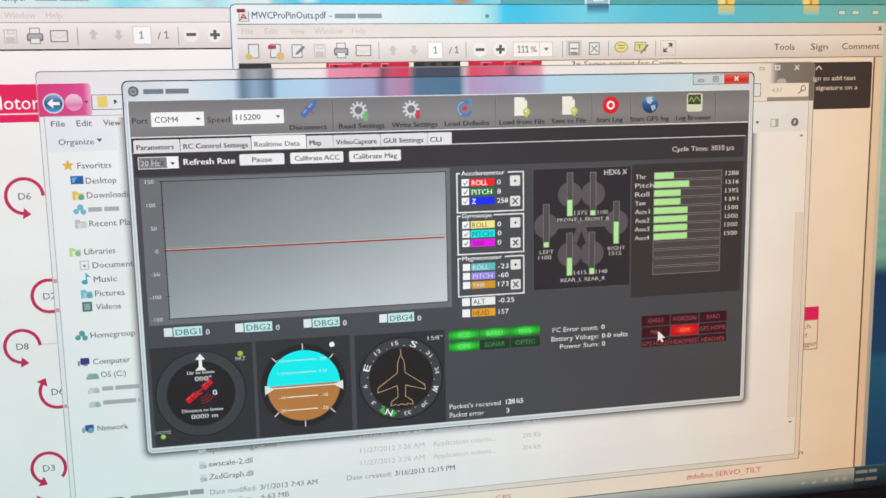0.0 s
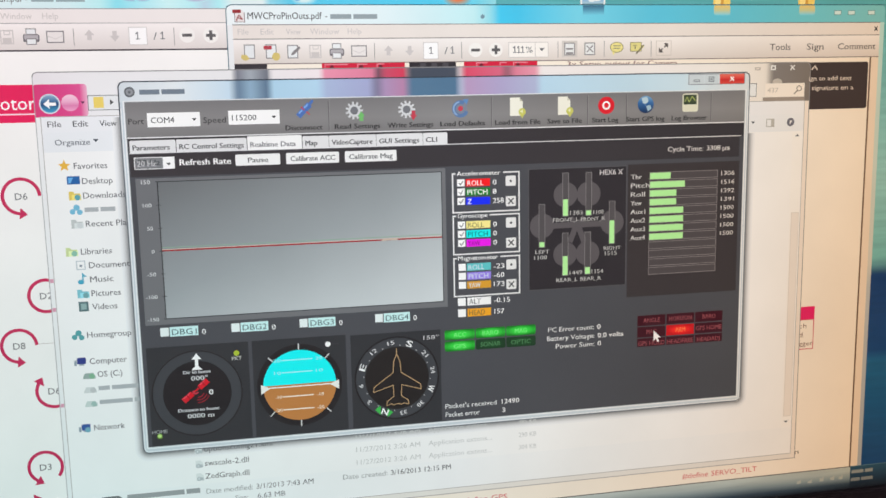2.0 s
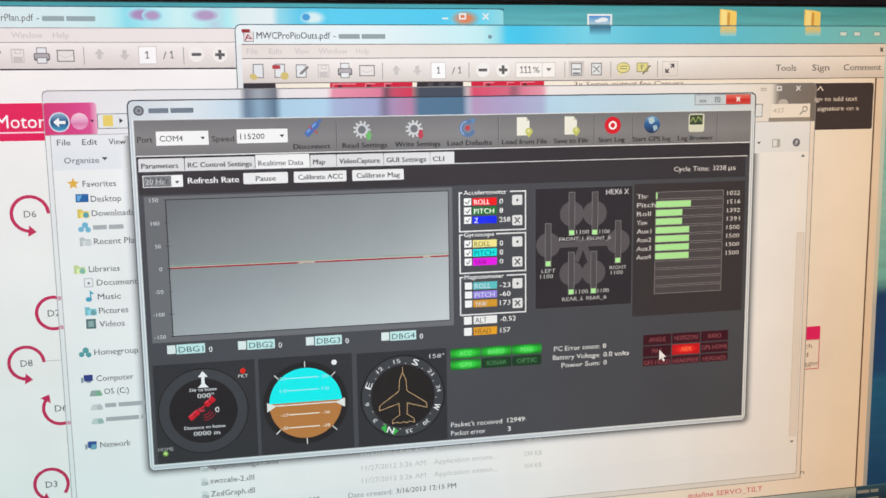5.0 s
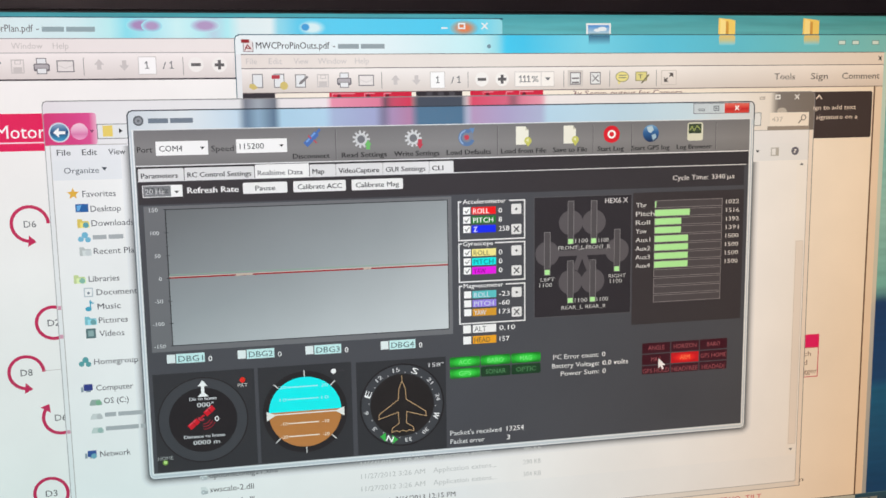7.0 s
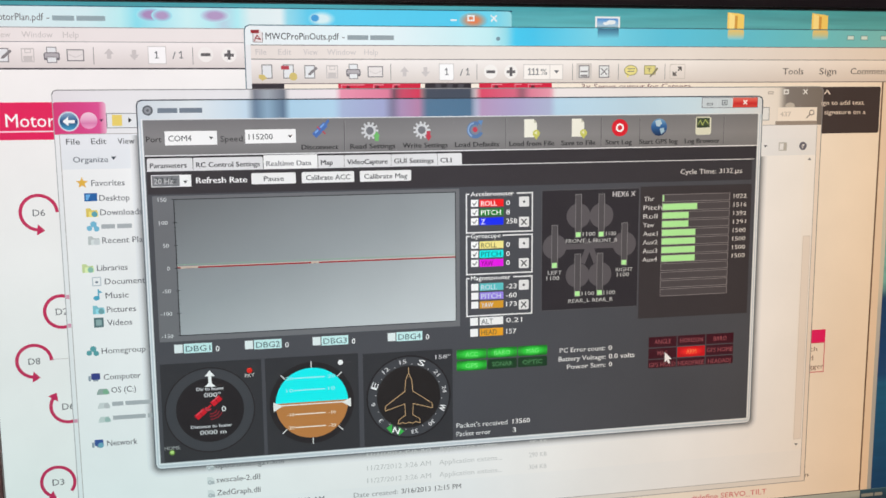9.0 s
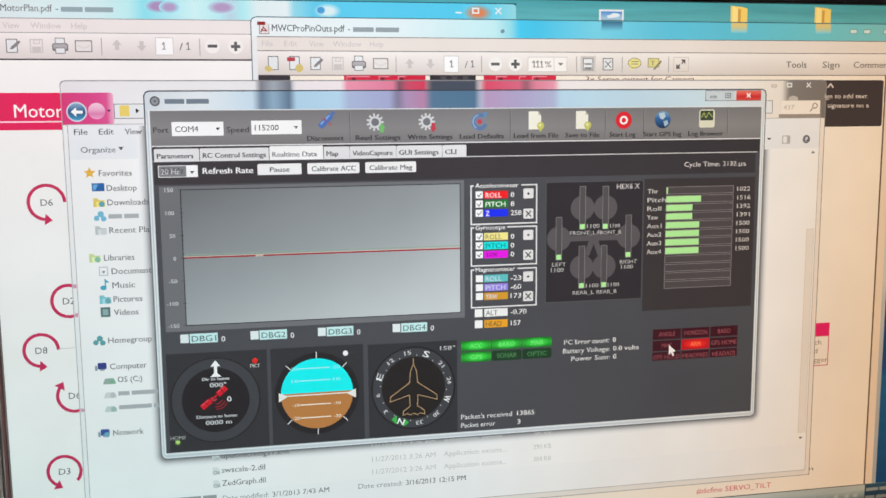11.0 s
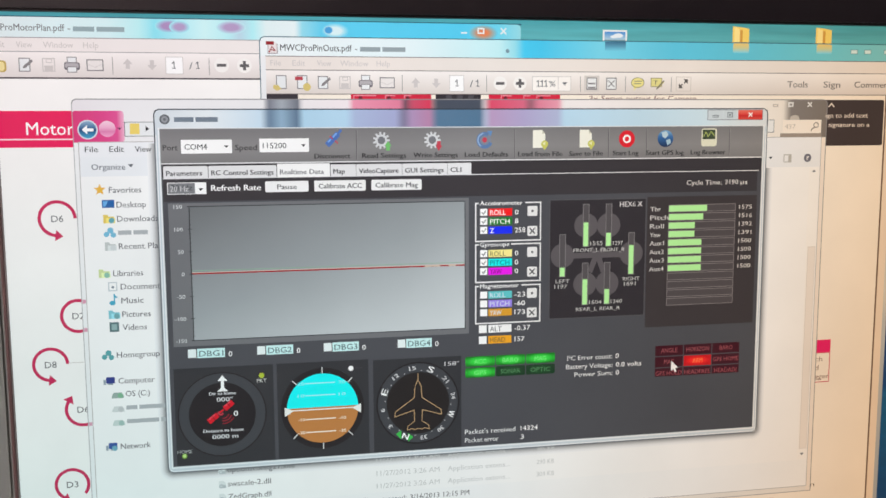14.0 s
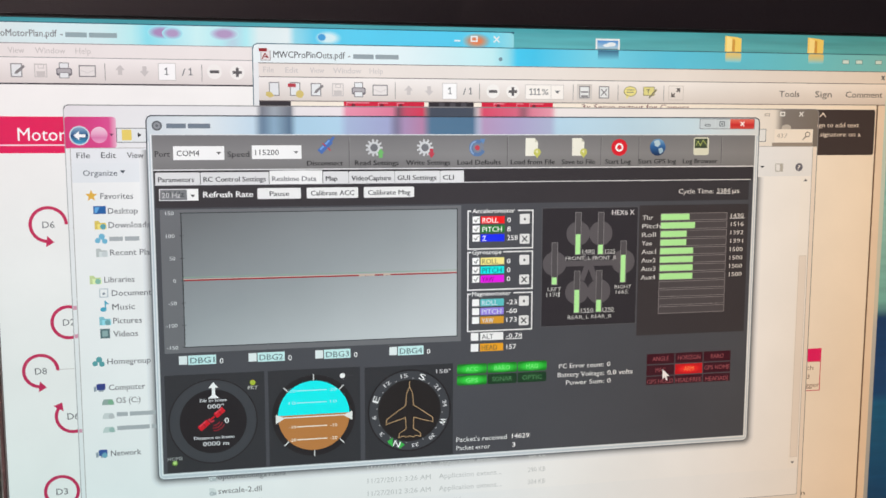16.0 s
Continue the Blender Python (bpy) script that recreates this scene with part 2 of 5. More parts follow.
part("bezel_lip", block(L - 0.0016, -0.0032, B, L, 0.02, T, 0.0004), lip_plastic, monitor, "thin brown inner edge")
part("bezel_left", block(L - 0.018, -0.004, B, L - 0.0016, 0.02, T, 0.0012), grey_sheen_plastic, monitor, "plastic edge with its dull grey reflection painted into the colour")
part("bezel_right", block(R, -0.004, B, R + 0.018, 0.02, T, 0.0012), black_plastic, monitor)
part("back_shell", block(L - 0.016, 0.02, B - 0.02, R + 0.016, 0.055, T + 0.02, 0.008), black_plastic, monitor)
part("stand_neck", block(-0.035, 0.055, 0.75, 0.035, 0.08, 0.98, 0.004), black_plastic, monitor)
part("stand_base", block(-0.12, -0.03, 0.74, 0.12, 0.15, 0.752, 0.004), black_plastic, monitor)

# ---------------------------------------------------------------- desktop icons
pic = thing("desktop_icon", 955, 44, "small picture shortcut with a blue lake photo on the display", "icon", "icons on the desktop")
part("border", box(934, 13, 976, 44, 0.5, 0.5), SNOW, pic)
part("photo", box(937, 16, 973, 42, 1, 0.5), lit((90, 150, 200), ((16, (60, 140, 215)), (28, (170, 205, 225)), (31, (70, 110, 110)), (42, (40, 90, 140))), down=True), pic)
part("cloud", disc(961, 22, 8, 1.3, 0.3, ry=3.5, bm=disc(953, 24, 6, 1.25, 0.3, ry=2.5)), lit((232, 240, 246)), pic)
part("shore", prism(bmesh.new(), [(937, 33), (946, 30), (957, 34), (973, 37), (973, 42), (937, 42)], 1.3, 0.3), lit((44, 74, 84)), pic)
for fx in (1164, 1318):
    f = thing("desktop_icon", fx + 15, 44, "yellow folder standing open on the display", "icon", "icons on the desktop")
    part("folder_back", prism(bmesh.new(), [(fx, 4), (fx + 22, 6), (fx + 30, 8), (fx + 30, 44), (fx, 44)], 0.5, 0.5), lit((248, 214, 110)), f)
    part("folder_flap", prism(bmesh.new(), [(fx + 3, 4), (fx + 13, 9), (fx + 13, 44), (fx + 3, 40)], 1, 0.5), lit((255, 232, 150)), f)
    part("sheet", prism(bmesh.new(), [(fx + 13, 9), (fx + 18, 10), (fx + 18, 44), (fx + 13, 44)], 1, 0.5), lit((214, 160, 70)), f)

# ---------------------------------------------------------------- toolbar pictures shared by both document windows
BEIGE, LINE, PAGE = lit((240, 234, 232)), lit((136, 132, 134)), lit((252, 250, 248))
PALE = lit((206, 200, 198))


def tool_pencil(X, Y, l, w):
    part("edit_sheet", box(X - 8, Y - 9, X + 6, Y + 9, l - 0.15, 0.2), SNOW, w)
    part("edit_icon", outline(X - 9, Y - 10, X + 7, Y + 10, 1.4, l, prism(bmesh.new(), [(X - 4, Y + 5), (X - 2, Y + 1), (X + 9, Y - 8), (X + 11, Y - 5), (X, Y + 5)], l + 0.3, 0.5)), LINE, w)


def tool_disk(X, Y, l, w):
    part("save_icon", outline(X - 4, Y - 9, X + 5, Y - 3, 1.2, l, outline(X - 9, Y - 10, X + 9, Y + 10, 1.6, l, box(X - 6, Y + 1, X + 6, Y + 9, l, 0.5))), PALE, w)


def tool_printer(X, Y, l, w):
    ob = part("print_icon", rounded(X - 11, Y - 4, X + 11, Y + 7, 2.5, l, 0.5), lit((112, 108, 114)), w)
    part("print_body", rounded(X - 9.4, Y - 2.6, X + 9.4, Y + 4, 1.6, l + 0.3, 0.3), lit((182, 178, 182)), ob)
    part("paper", box(X - 6, Y - 11, X + 6, Y - 3, l + 0.45, 0.4, box(X - 6, Y + 3, X + 6, Y + 10, l + 0.45, 0.4)), SNOW, ob)
    part("paper_edge", outline(X - 7, Y - 12, X + 7, Y - 3, 1.2, l + 0.7, outline(X - 7, Y + 2, X + 7, Y + 11, 1.2, l + 0.7)), LINE, ob)


def tool_mail(X, Y, l, w):
    part("mail_sheet", box(X - 11, Y - 7, X + 11, Y + 7, l - 0.15, 0.2), lit((236, 231, 229)), w)
    part("mail_fold", stroke([(X - 9, Y - 1), (X, Y + 3), (X + 9, Y - 1)], 1.2, l), lit((216, 210, 208)), w)
    part("mail_icon", outline(X - 12, Y - 8.5, X + 12, Y + 8.5, 1.5, l + 0.2), lit((130, 126, 129)), w)


def tool_arrow(X, Y, l, w, up):
    k = -1 if up else 1
    part("page_arrow", prism(bmesh.new(), [(X - 3, Y - 7 * k), (X + 3, Y - 7 * k), (X + 3, Y), (X + 7, Y), (X, Y + 8 * k), (X - 7, Y), (X - 3, Y)], l, 0.5), lit((208, 202, 201)), w)


def tool_zoom(X, Y, l, w, plus):
    ob = part("zoom_button", disc(X, Y, 11, l, 0.5), lit((246, 243, 240)), w)
    bm = box(X - 7, Y - 2, X + 7, Y + 2.4, l + 0.5, 0.4)
    if plus:
        box(X - 2.2, Y - 7, X + 2.2, Y + 7, l + 0.7, 0.4, bm)
    part("zoom_sign", bm, lit((96, 94, 96)), ob)


def numeral_one(X, Y, l, w):
    """The figure 1 with its flag and foot, standing on Y."""
    part("lettering", stroke([(X - 2.6, Y - 7.6), (X, Y - 10), (X, Y)], 1.5, l, stroke([(X - 2.6, Y - 0.4), (X + 2.6, Y - 0.4)], 1.1, l)), GREYINK, w)


def menu_words(entries, Y, l, w):
    """Greyed words of a menu row."""
    for text, X, wide in entries:
        words(text, X, Y, wide, 9, l, lit((208, 202, 200)), w)


# ---------------------------------------------------------------- document window with the motor plan
plan = thing("document_viewer", 400, 860, "beige document viewer showing a motor plan page", "document viewer", "open documents on the display")
glass = lit((150, 220, 235), ((0, (226, 240, 242)), (160, (214, 243, 246)), (205, (190, 242, 245)), (228, (140, 228, 242)), (262, (176, 236, 246)), (300, (206, 246, 248)), (335, (186, 240, 246)), (352, (186, 216, 232)), (372, (178, 240, 246)), (392, (226, 244, 246)), (436, (232, 246, 248)), (446, (150, 222, 240)), (476, (98, 208, 240)), (512, (90, 206, 240)), (700, (84, 205, 240)), (760, (110, 215, 240)), (795, (150, 220, 232))))
part("title_bar", rounded(-0.5, 7, 795, 36.5, 6, 1, 1, corners="1000"), glass, plan, "glassy pale blue title bar")
part("top_edge", rounded(0, 5.5, 796, 8, 1, 0.8, 0.8), lit((40, 90, 110)), plan)


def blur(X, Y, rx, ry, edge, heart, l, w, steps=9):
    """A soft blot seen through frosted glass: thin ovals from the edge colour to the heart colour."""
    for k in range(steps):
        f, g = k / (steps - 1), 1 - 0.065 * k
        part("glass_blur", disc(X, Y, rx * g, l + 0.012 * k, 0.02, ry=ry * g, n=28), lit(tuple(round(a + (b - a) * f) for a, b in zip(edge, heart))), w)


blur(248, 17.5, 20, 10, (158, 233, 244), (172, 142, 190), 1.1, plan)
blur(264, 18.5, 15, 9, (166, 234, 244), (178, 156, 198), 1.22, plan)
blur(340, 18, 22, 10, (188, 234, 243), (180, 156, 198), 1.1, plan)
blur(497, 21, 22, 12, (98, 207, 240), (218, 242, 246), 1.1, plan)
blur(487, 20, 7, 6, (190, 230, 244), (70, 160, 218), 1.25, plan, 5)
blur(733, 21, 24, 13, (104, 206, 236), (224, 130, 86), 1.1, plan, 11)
for X, pts in ((702, [(697.5, 21), (706, 21)]), (729, None), (766, None)):
    if pts:
        part("minimise_button", stroke(pts, 2.4, 1.4), SNOW, plan)
    elif X == 729:
        part("restore_button", outline(723.5, 13, 735, 22.5, 2.3, 1.4), SNOW, plan)
    else:
        part("close_button", stroke([(762, 13.5), (770.5, 22)], 2.2, 1.4, stroke([(770.5, 13.5), (762, 22)], 2.2, 1.4)), SNOW, plan)
words("ProMotorPlan.pdf", 12, 27, 88, 10.5, 1.3, GREYINK, plan, "lettering")
words("-", 104.5, 27, 3.5, 10.5, 1.3, GREYINK, plan, "lettering")
bars(112, 27, 74, 7, 1.3, lit((150, 172, 178)), plan, (31.5,), "lettering")
part("menu_bar", box(-0.5, 36.5, 384, 57, 1, 1), BEIGE, plan)
part("menu_edge", box(0, 36, 384, 37.2, 1.2, 0.4, box(0, 56.4, 384, 57.4, 1.2, 0.4)), lit((150, 146, 150)), plan)
menu_words((("Edit", 0, 16), ("View", 31.5, 22.5), ("Window", 69, 42), ("Help", 125, 21.5)), 51, 1.2, plan)
part("toolbar", box(-0.5, 57, 384, 94, 1, 1), lit((230, 222, 218), ((57, (248, 243, 241)), (94, (226, 218, 215))), down=True), plan)
part("toolbar_edge", box(-0.5, 94, 384, 96.3, 1.1, 1), lit((66, 60, 66)), plan)
part("open_icon", rounded(-0.4, 70, 17, 87, 5, 1.2, 0.3, corners="1100"), lit((196, 170, 92)), plan)
part("open_fill", rounded(-0.4, 72, 14.5, 85, 4, 1.4, 0.3, corners="1100"), lit((240, 222, 158)), plan)
tool_pencil(43, 76, 1.3, plan), tool_disk(75.5, 76, 1.3, plan), tool_printer(108, 76, 1.3, plan), tool_mail(140.5, 76, 1.3, plan)
tool_arrow(187, 74, 1.3, plan, True), tool_arrow(222, 75, 1.3, plan, False)
part("page_box", box(242, 63, 267, 88, 1.3, 0.4), WHITE, plan)
part("page_box_edge", outline(241.5, 62.5, 267.5, 88.5, 1, 1.5), PALE, plan)
numeral_one(254, 80, 1.6, plan)
words("/", 276, 81, 5, 11, 1.6, GREYINK, plan)
numeral_one(289, 80, 1.6, plan)
tool_zoom(324, 74.5, 1.3, plan, False), tool_zoom(358, 75, 1.3, plan, True)
for X in (165, 305):
    part("divider", box(X, 64, X + 1, 89, 1.3, 0.4), lit((150, 145, 146)), plan)
part("page", box(-0.5, 96, 480, 860, 1, 1), PAGE, plan, "white page of the motor plan")
banner = part("banner", box(-0.5, 143, 130, 197, 1.4, 0.5), lit((236, 22, 92)), plan, "crimson page banner with white writing")
words("Motor", 39, 178.5, 67, 20, 1.8, WHITE, banner)
part("banner_rule", box(-0.5, 184, 130, 186, 1.8, 0.4), lit((255, 225, 235)), banner)
CRIMSON = lit((206, 40, 92))


def turn_mark(X, Y, r, a0, a1, text, lead=0):
    """A round arrow that shows a motor's turn: an open ring from a0 to a1, a head at its end, and its name."""
    ob = part("turn_arrow", ring(X, Y, r - 2.4, r + 2.4, 1.4, a0, a1), CRIMSON, plan, "crimson round arrow on the page")
    a, d = radians(a1), math.copysign(1, a1 - a0)
    px, py, tx, ty = X + r * math.cos(a), Y + r * math.sin(a), -math.sin(a) * d, math.cos(a) * d
    nx, ny = math.cos(a), math.sin(a)
    part("arrow_head", prism(bmesh.new(), [(px + nx * 8.5, py + ny * 8.5), (px + tx * 11, py + ty * 11), (px - nx * 8.5, py - ny * 8.5)], 1.6, 0.5), CRIMSON, ob)
    if text:
        words(text, X - 8.5, Y + 5, 17, 10.5, 1.5, GREYINK, ob)
    if lead:
        part("lead_line", box(X + r, Y - 2, X + r + lead, Y - 1, 1.4, 0.4), PALE, ob)


turn_mark(75.5, 303.5, 25.5, 0, -262, "D6")
turn_mark(98, 453, 24, 330, 40, "D2")
turn_mark(54.5, 527, 24.5, 0, -262, "D8", 24)
turn_mark(98, 600, 24.5, 70, 212, "D6")
turn_mark(76.5, 719, 24, 40, -238, "D3")
turn_mark(60, 794, 25, 180, 262, "")

# ---------------------------------------------------------------- document window with the pin plan
pins = thing("document_viewer", 930, 860, "beige document viewer showing a board's pin plan", "document viewer", "open documents on the display")
glass2 = lit((120, 215, 235), ((380, (240, 248, 250)), (620, (226, 244, 248)), (760, (196, 240, 246)), (786, (150, 225, 240)), (800, (70, 205, 245)), (830, (70, 200, 240)), (930, (120, 214, 238)), (1060, (94, 200, 230)), (1180, (98, 198, 222)), (1330, (112, 202, 214)), (1480, (130, 204, 210)), (1482, (130, 204, 210))))
part("title_bar", rounded(381, 31, 1482, 60, 8, 2, 1, corners="1001"), glass2, pins, "glassy pale blue title bar")
part("top_edge", stroke([(381.5, 39), (383.5, 33.5), (389, 31), (1482, 31)], 1.4, 2.2, stroke([(381.5, 39), (381.5, 150)], 1.3, 2.2)), lit((52, 98, 116)), pins)
part("picture_ghost", box(938, 32, 974, 47, 2.3, 0.2), lit((110, 165, 190), ((32, (58, 104, 136)), (40, (90, 160, 190)), (47, (116, 210, 236))), down=True), pins)
for fx in (1165, 1320):
    part("folder_ghost", rounded(fx, 32, fx + 29, 48, 3, 2.3, 0.2), lit((222, 205, 130), ((32, (238, 204, 116)), (40, (206, 208, 156)), (48, (122, 214, 236))), down=True), pins)
part("file_badge", prism(bmesh.new(), [(394, 38), (404, 38), (408, 42), (408, 56), (394, 56)], 2.4, 0.4), lit((236, 230, 230)), pins)
part("file_badge_mark", box(391, 38, 403, 43, 2.7, 0.4, stroke([(396, 54), (400, 46), (405, 52), (397, 50)], 1.5, 2.7)), lit((150, 36, 44)), pins)
part("file_badge_edge", stroke([(408, 42), (408, 56), (394, 56), (394, 43)], 0.9, 2.8), lit((120, 90, 94)), pins)
words("MWCProPinOuts.pdf", 412.5, 52, 110, 10.5, 2.5, lit((70, 72, 78)), pins, "lettering")
words("-", 527.5, 52, 3.5, 10.5, 2.5, GREYINK, pins, "lettering")
bars(535.5, 52, 73, 7, 2.5, lit((150, 164, 170)), pins, (33.5,), "lettering")
part("tab_cross", disc(773, 49, 3.2, 2.5, 0.4), lit((120, 150, 165)), pins)
for X0, X1 in ((1386, 1398), (1412, 1424), (1450, 1462)):
    part("corner_button", box(X0, 41, X1, 47, 2.4, 0.3), lit((214, 236, 236)), pins)
    part("corner_button_edge", outline(X0 - 1, 40, X1 + 1, 48, 1.2, 2.5), lit((110, 160, 164)), pins)
part("menu_bar", box(390, 60, 1474, 81, 2, 1), lit((236, 228, 222)), pins)
part("menu_edge", box(390, 59.6, 1474, 60.8, 2.2, 0.4, box(390, 80.5, 1474, 81.7, 2.2, 0.4)), lit((120, 112, 112)), pins)
menu_words((("File", 397, 16), ("Edit", 430.5, 19.5), ("View", 468, 22), ("Window", 504, 44), ("Help", 561, 21)), 74.5, 2.2, pins)
part("toolbar", box(390, 81, 1474, 118, 2, 1), lit((230, 222, 218), ((81, (248, 243, 240)), (118, (222, 213, 207))), down=True), pins)
part("left_edge", box(381, 60, 390, 860, 2, 1), lit((238, 240, 242)), pins)
part("toolbar_edge", box(390, 117, 1474, 118.4, 2.2, 0.4), lit((130, 118, 116)), pins)
for X, c in ((412, (226, 190, 70)), (444, (190, 190, 196))):
    ob = part("page_icon", outline(X - 7, 89, X + 9, 110, 1.4, 2.4), LINE, pins)
    part("page_fill", box(X - 6, 90, X + 8, 109, 2.2, 0.3), SNOW, ob)
    part("page_badge", prism(bmesh.new(), [(X - 11, 104), (X - 4, 104), (X + 1, 110), (X - 6, 113), (X - 12, 109)], 2.7, 0.4) if X < 430 else disc(X + 8, 107, 6, 2.7, 0.4), lit((216, 196, 120)), ob)
part("red_tag", box(434, 91, 446, 96.5, 2.9, 0.4), lit((186, 62, 76)), pins)
tool_pencil(478, 100, 2.4, pins), tool_disk(511, 100, 2.4, pins), tool_printer(543.5, 100, 2.4, pins), tool_mail(577.5, 100, 2.4, pins)
tool_arrow(623, 100, 2.4, pins, True), tool_arrow(656, 100, 2.4, pins, False)
part("page_box", box(678, 88, 701, 113, 2.3, 0.4), WHITE, pins)
part("page_box_edge", outline(677.5, 87.5, 701.5, 113.5, 1, 2.5), PALE, pins)
numeral_one(690, 105, 2.6, pins)
words("/", 711, 106, 5, 11, 2.6, GREYINK, pins)
numeral_one(724, 105, 2.6, pins)
tool_zoom(761, 100, 2.4, pins, False), tool_zoom(794, 100, 2.4, pins, True)
part("zoom_box", box(815, 89, 880, 112, 2.3, 0.4), lit((250, 246, 242)), pins)
part("zoom_box_edge", outline(814.5, 88.5, 880.5, 112.5, 1, 2.6, box(858, 89, 859, 112, 2.6, 0.4)), PALE, pins)
for X in (825, 831.5, 838):
    numeral_one(X, 105, 2.6, pins)
words("%", 843, 105, 11, 10, 2.6, GREYINK, pins)
part("drop_arrow", prism(bmesh.new(), [(865, 98), (874, 98), (869.5, 103)], 2.6, 0.4), GREYINK, pins)
for X in (601, 738, 896, 974, 1055):
    part("divider", box(X, 88, X + 1, 113, 2.4, 0.4), lit((150, 145, 146)), pins)
part("pressed_button", outline(903, 87, 929, 113, 1.2, 2.35, box(904, 88, 928, 112, 2.2, 0.2)), lit((214, 208, 204)), pins)
part("expand_box", outline(1064, 88, 1091, 112, 1, 2.35), lit((206, 198, 190)), pins)
for X in (916, 950):
    ob = part("fit_icon", outline(X - 9, 90, X + 9, 110, 1.6, 2.6), LINE, pins)
    part("fit_sheet", box(X - 8, 91, X + 8, 109, 2.4, 0.2), SNOW, ob)
    part("fit_fill", box(X - 6, 98.5, X + 6, 101, 2.8, 0.4, box(X - 6, 105, X + 6, 108, 2.8, 0.4)) if X < 930 else stroke([(X - 5, 95), (X + 5, 105)], 1.6, 2.8, stroke([(X + 5, 95), (X - 5, 105)], 1.6, 2.8)), LINE, ob)
part("speech_icon", prism(disc(996, 98, 11, 2.5, 0.4, ry=8), [(988, 103), (995, 105), (990, 111)], 2.5, 0.4), lit((240, 230, 150)), pins)
part("speech_lines", box(990, 95, 1003, 96.2, 2.8, 0.3, box(990, 99, 1002, 100.2, 2.8, 0.3)), GREYINK, pins)
part("speech_edge", stroke([(996 + 11 * math.cos(i * 0.35), 98 + 8 * math.sin(i * 0.35)) for i in range(18)], 1.1, 2.9, closed=True), lit((150, 142, 100)), pins)
part("note_pen", stroke([(1030, 108), (1042, 95)], 2.6, 3.1), lit((130, 124, 104)), pins)
words("T", 1024, 101, 7, 7, 2.95, lit((110, 104, 90)), pins)
part("note_edge", outline(1019, 90, 1039, 105, 1.2, 2.9), lit((150, 142, 100)), pins)
part("note_icon", box(1020, 91, 1038, 104, 2.5, 0.4, prism(bmesh.new(), [(1030, 107), (1032, 103), (1041, 94), (1043, 97), (1034, 106)], 2.8, 0.4)), lit((228, 220, 146)), pins)
part("expand_icon", prism(prism(bmesh.new(), [(1069, 107), (1069, 99), (1077, 107)], 2.6, 0.4), [(1085, 92), (1077, 92), (1085, 100)], 2.6, 0.4), lit((96, 90, 88)), pins)
part("expand_shaft", stroke([(1071, 105), (1075, 101)], 2.2, 2.7, stroke([(1079, 98), (1083, 94)], 2.2, 2.7)), lit((96, 90, 88)), pins)
words("Tools", 1268, 105, 38, 11, 2.5, lit((96, 90, 88)), pins)
words("Sign", 1336, 105, 32, 11, 2.5, lit((96, 90, 88)), pins)
words("Comment", 1395, 105, 72, 11, 2.5, lit((96, 90, 88)), pins)
part("more_mark", stroke([(1464, 67.5), (1469, 73.5)], 1.8, 2.5, stroke([(1469, 67.5), (1464, 73.5)], 1.8, 2.5)), INK, pins)
part("page", box(390, 118, 1457, 857, 2, 1), lit((250, 240, 226)), pins, "page of the pin plan")
part("page_line", box(1457, 118, 1460, 857, 2.3, 1), lit((110, 86, 66)), pins)
part("page_margin", box(1460, 118, 1474, 857, 2, 1), lit((240, 224, 206)), pins)
part("right_edge", box(1474, 60, 1482, 857, 2, 1), lit((210, 222, 222), ((60, (190, 228, 226)), (480, (214, 214, 206)), (520, (190, 196, 200)), (857, (170, 180, 190))), down=True), pins)
for X0, X1, c in ((390, 438, (54, 50, 56)), (520, 648, (214, 34, 66)), (655, 729, (48, 44, 50)), (742, 862, (214, 34, 66))):
    part("board_picture", box(X0, 118, X1, 150, 2.3, 0.4), lit(c), pins)
for X0, X1 in ((524, 560), (574, 590), (604, 616), (762, 780), (800, 812), (822, 846)):
    part("board_print", box(X0, 119.2, X1, 120.6, 2.6, 0.3, box(X0, 120.6, X0 + 1.2, 125, 2.6, 0.3)), lit((236, 150, 166)), pins)
for X in (535, 580, 610, 770, 830):
    part("board_dot", disc(X, 124, 3.2, 2.55, 0.3), lit((120, 24, 44)), pins)
for X in (672, 690, 708):
    part("board_dot", box(X, 119, X + 9, 125, 2.55, 0.3), lit((78, 76, 82)), pins)
words("3x Servo output for Camera", 912, 128, 190, 9, 2.5, lit((136, 92, 90)), pins)
card = part("tip_card", rounded(1300, 126, 1455, 205, 4, 2.5, 0.5), lit((66, 56, 54)), pins, "dark brown tip card with pale writing")
words("ign to add text", 1343, 156.5, 81, 8, 3, lit((236, 226, 214)), card)
words("signature on a", 1349, 172.5, 79, 8, 3, lit((236, 226, 214)), card)
part("fold_arrow", stroke([(1348, 138), (1353, 132), (1358, 138)], 2, 3), lit((236, 226, 214)), card)
box_red = part("pink_box", box(1300, 550, 1373, 573, 2.4, 0.4), lit((238, 30, 108)), pins, "crimson headed box on the page")
part("box_edge", outline(1300, 573, 1373, 628, 1.6, 2.4), lit((214, 90, 110)), box_red)
for tx, Y in (("ch", 589), ("d", 605), ("gger", 621)):
    words(tx, 1344, Y, 7 * len(tx), 9, 2.5, lit((150, 120, 110)), box_red)
words("#define SERVO_TILT", 1127, 847, 144, 10, 2.5, lit((222, 110, 116)), pins)
words("#define GPS", 722, 849, 84, 10, 2.5, lit((222, 110, 116)), pins)
words("n", 1345, 822, 8, 8.5, 2.5, lit((110, 96, 86)), pins)

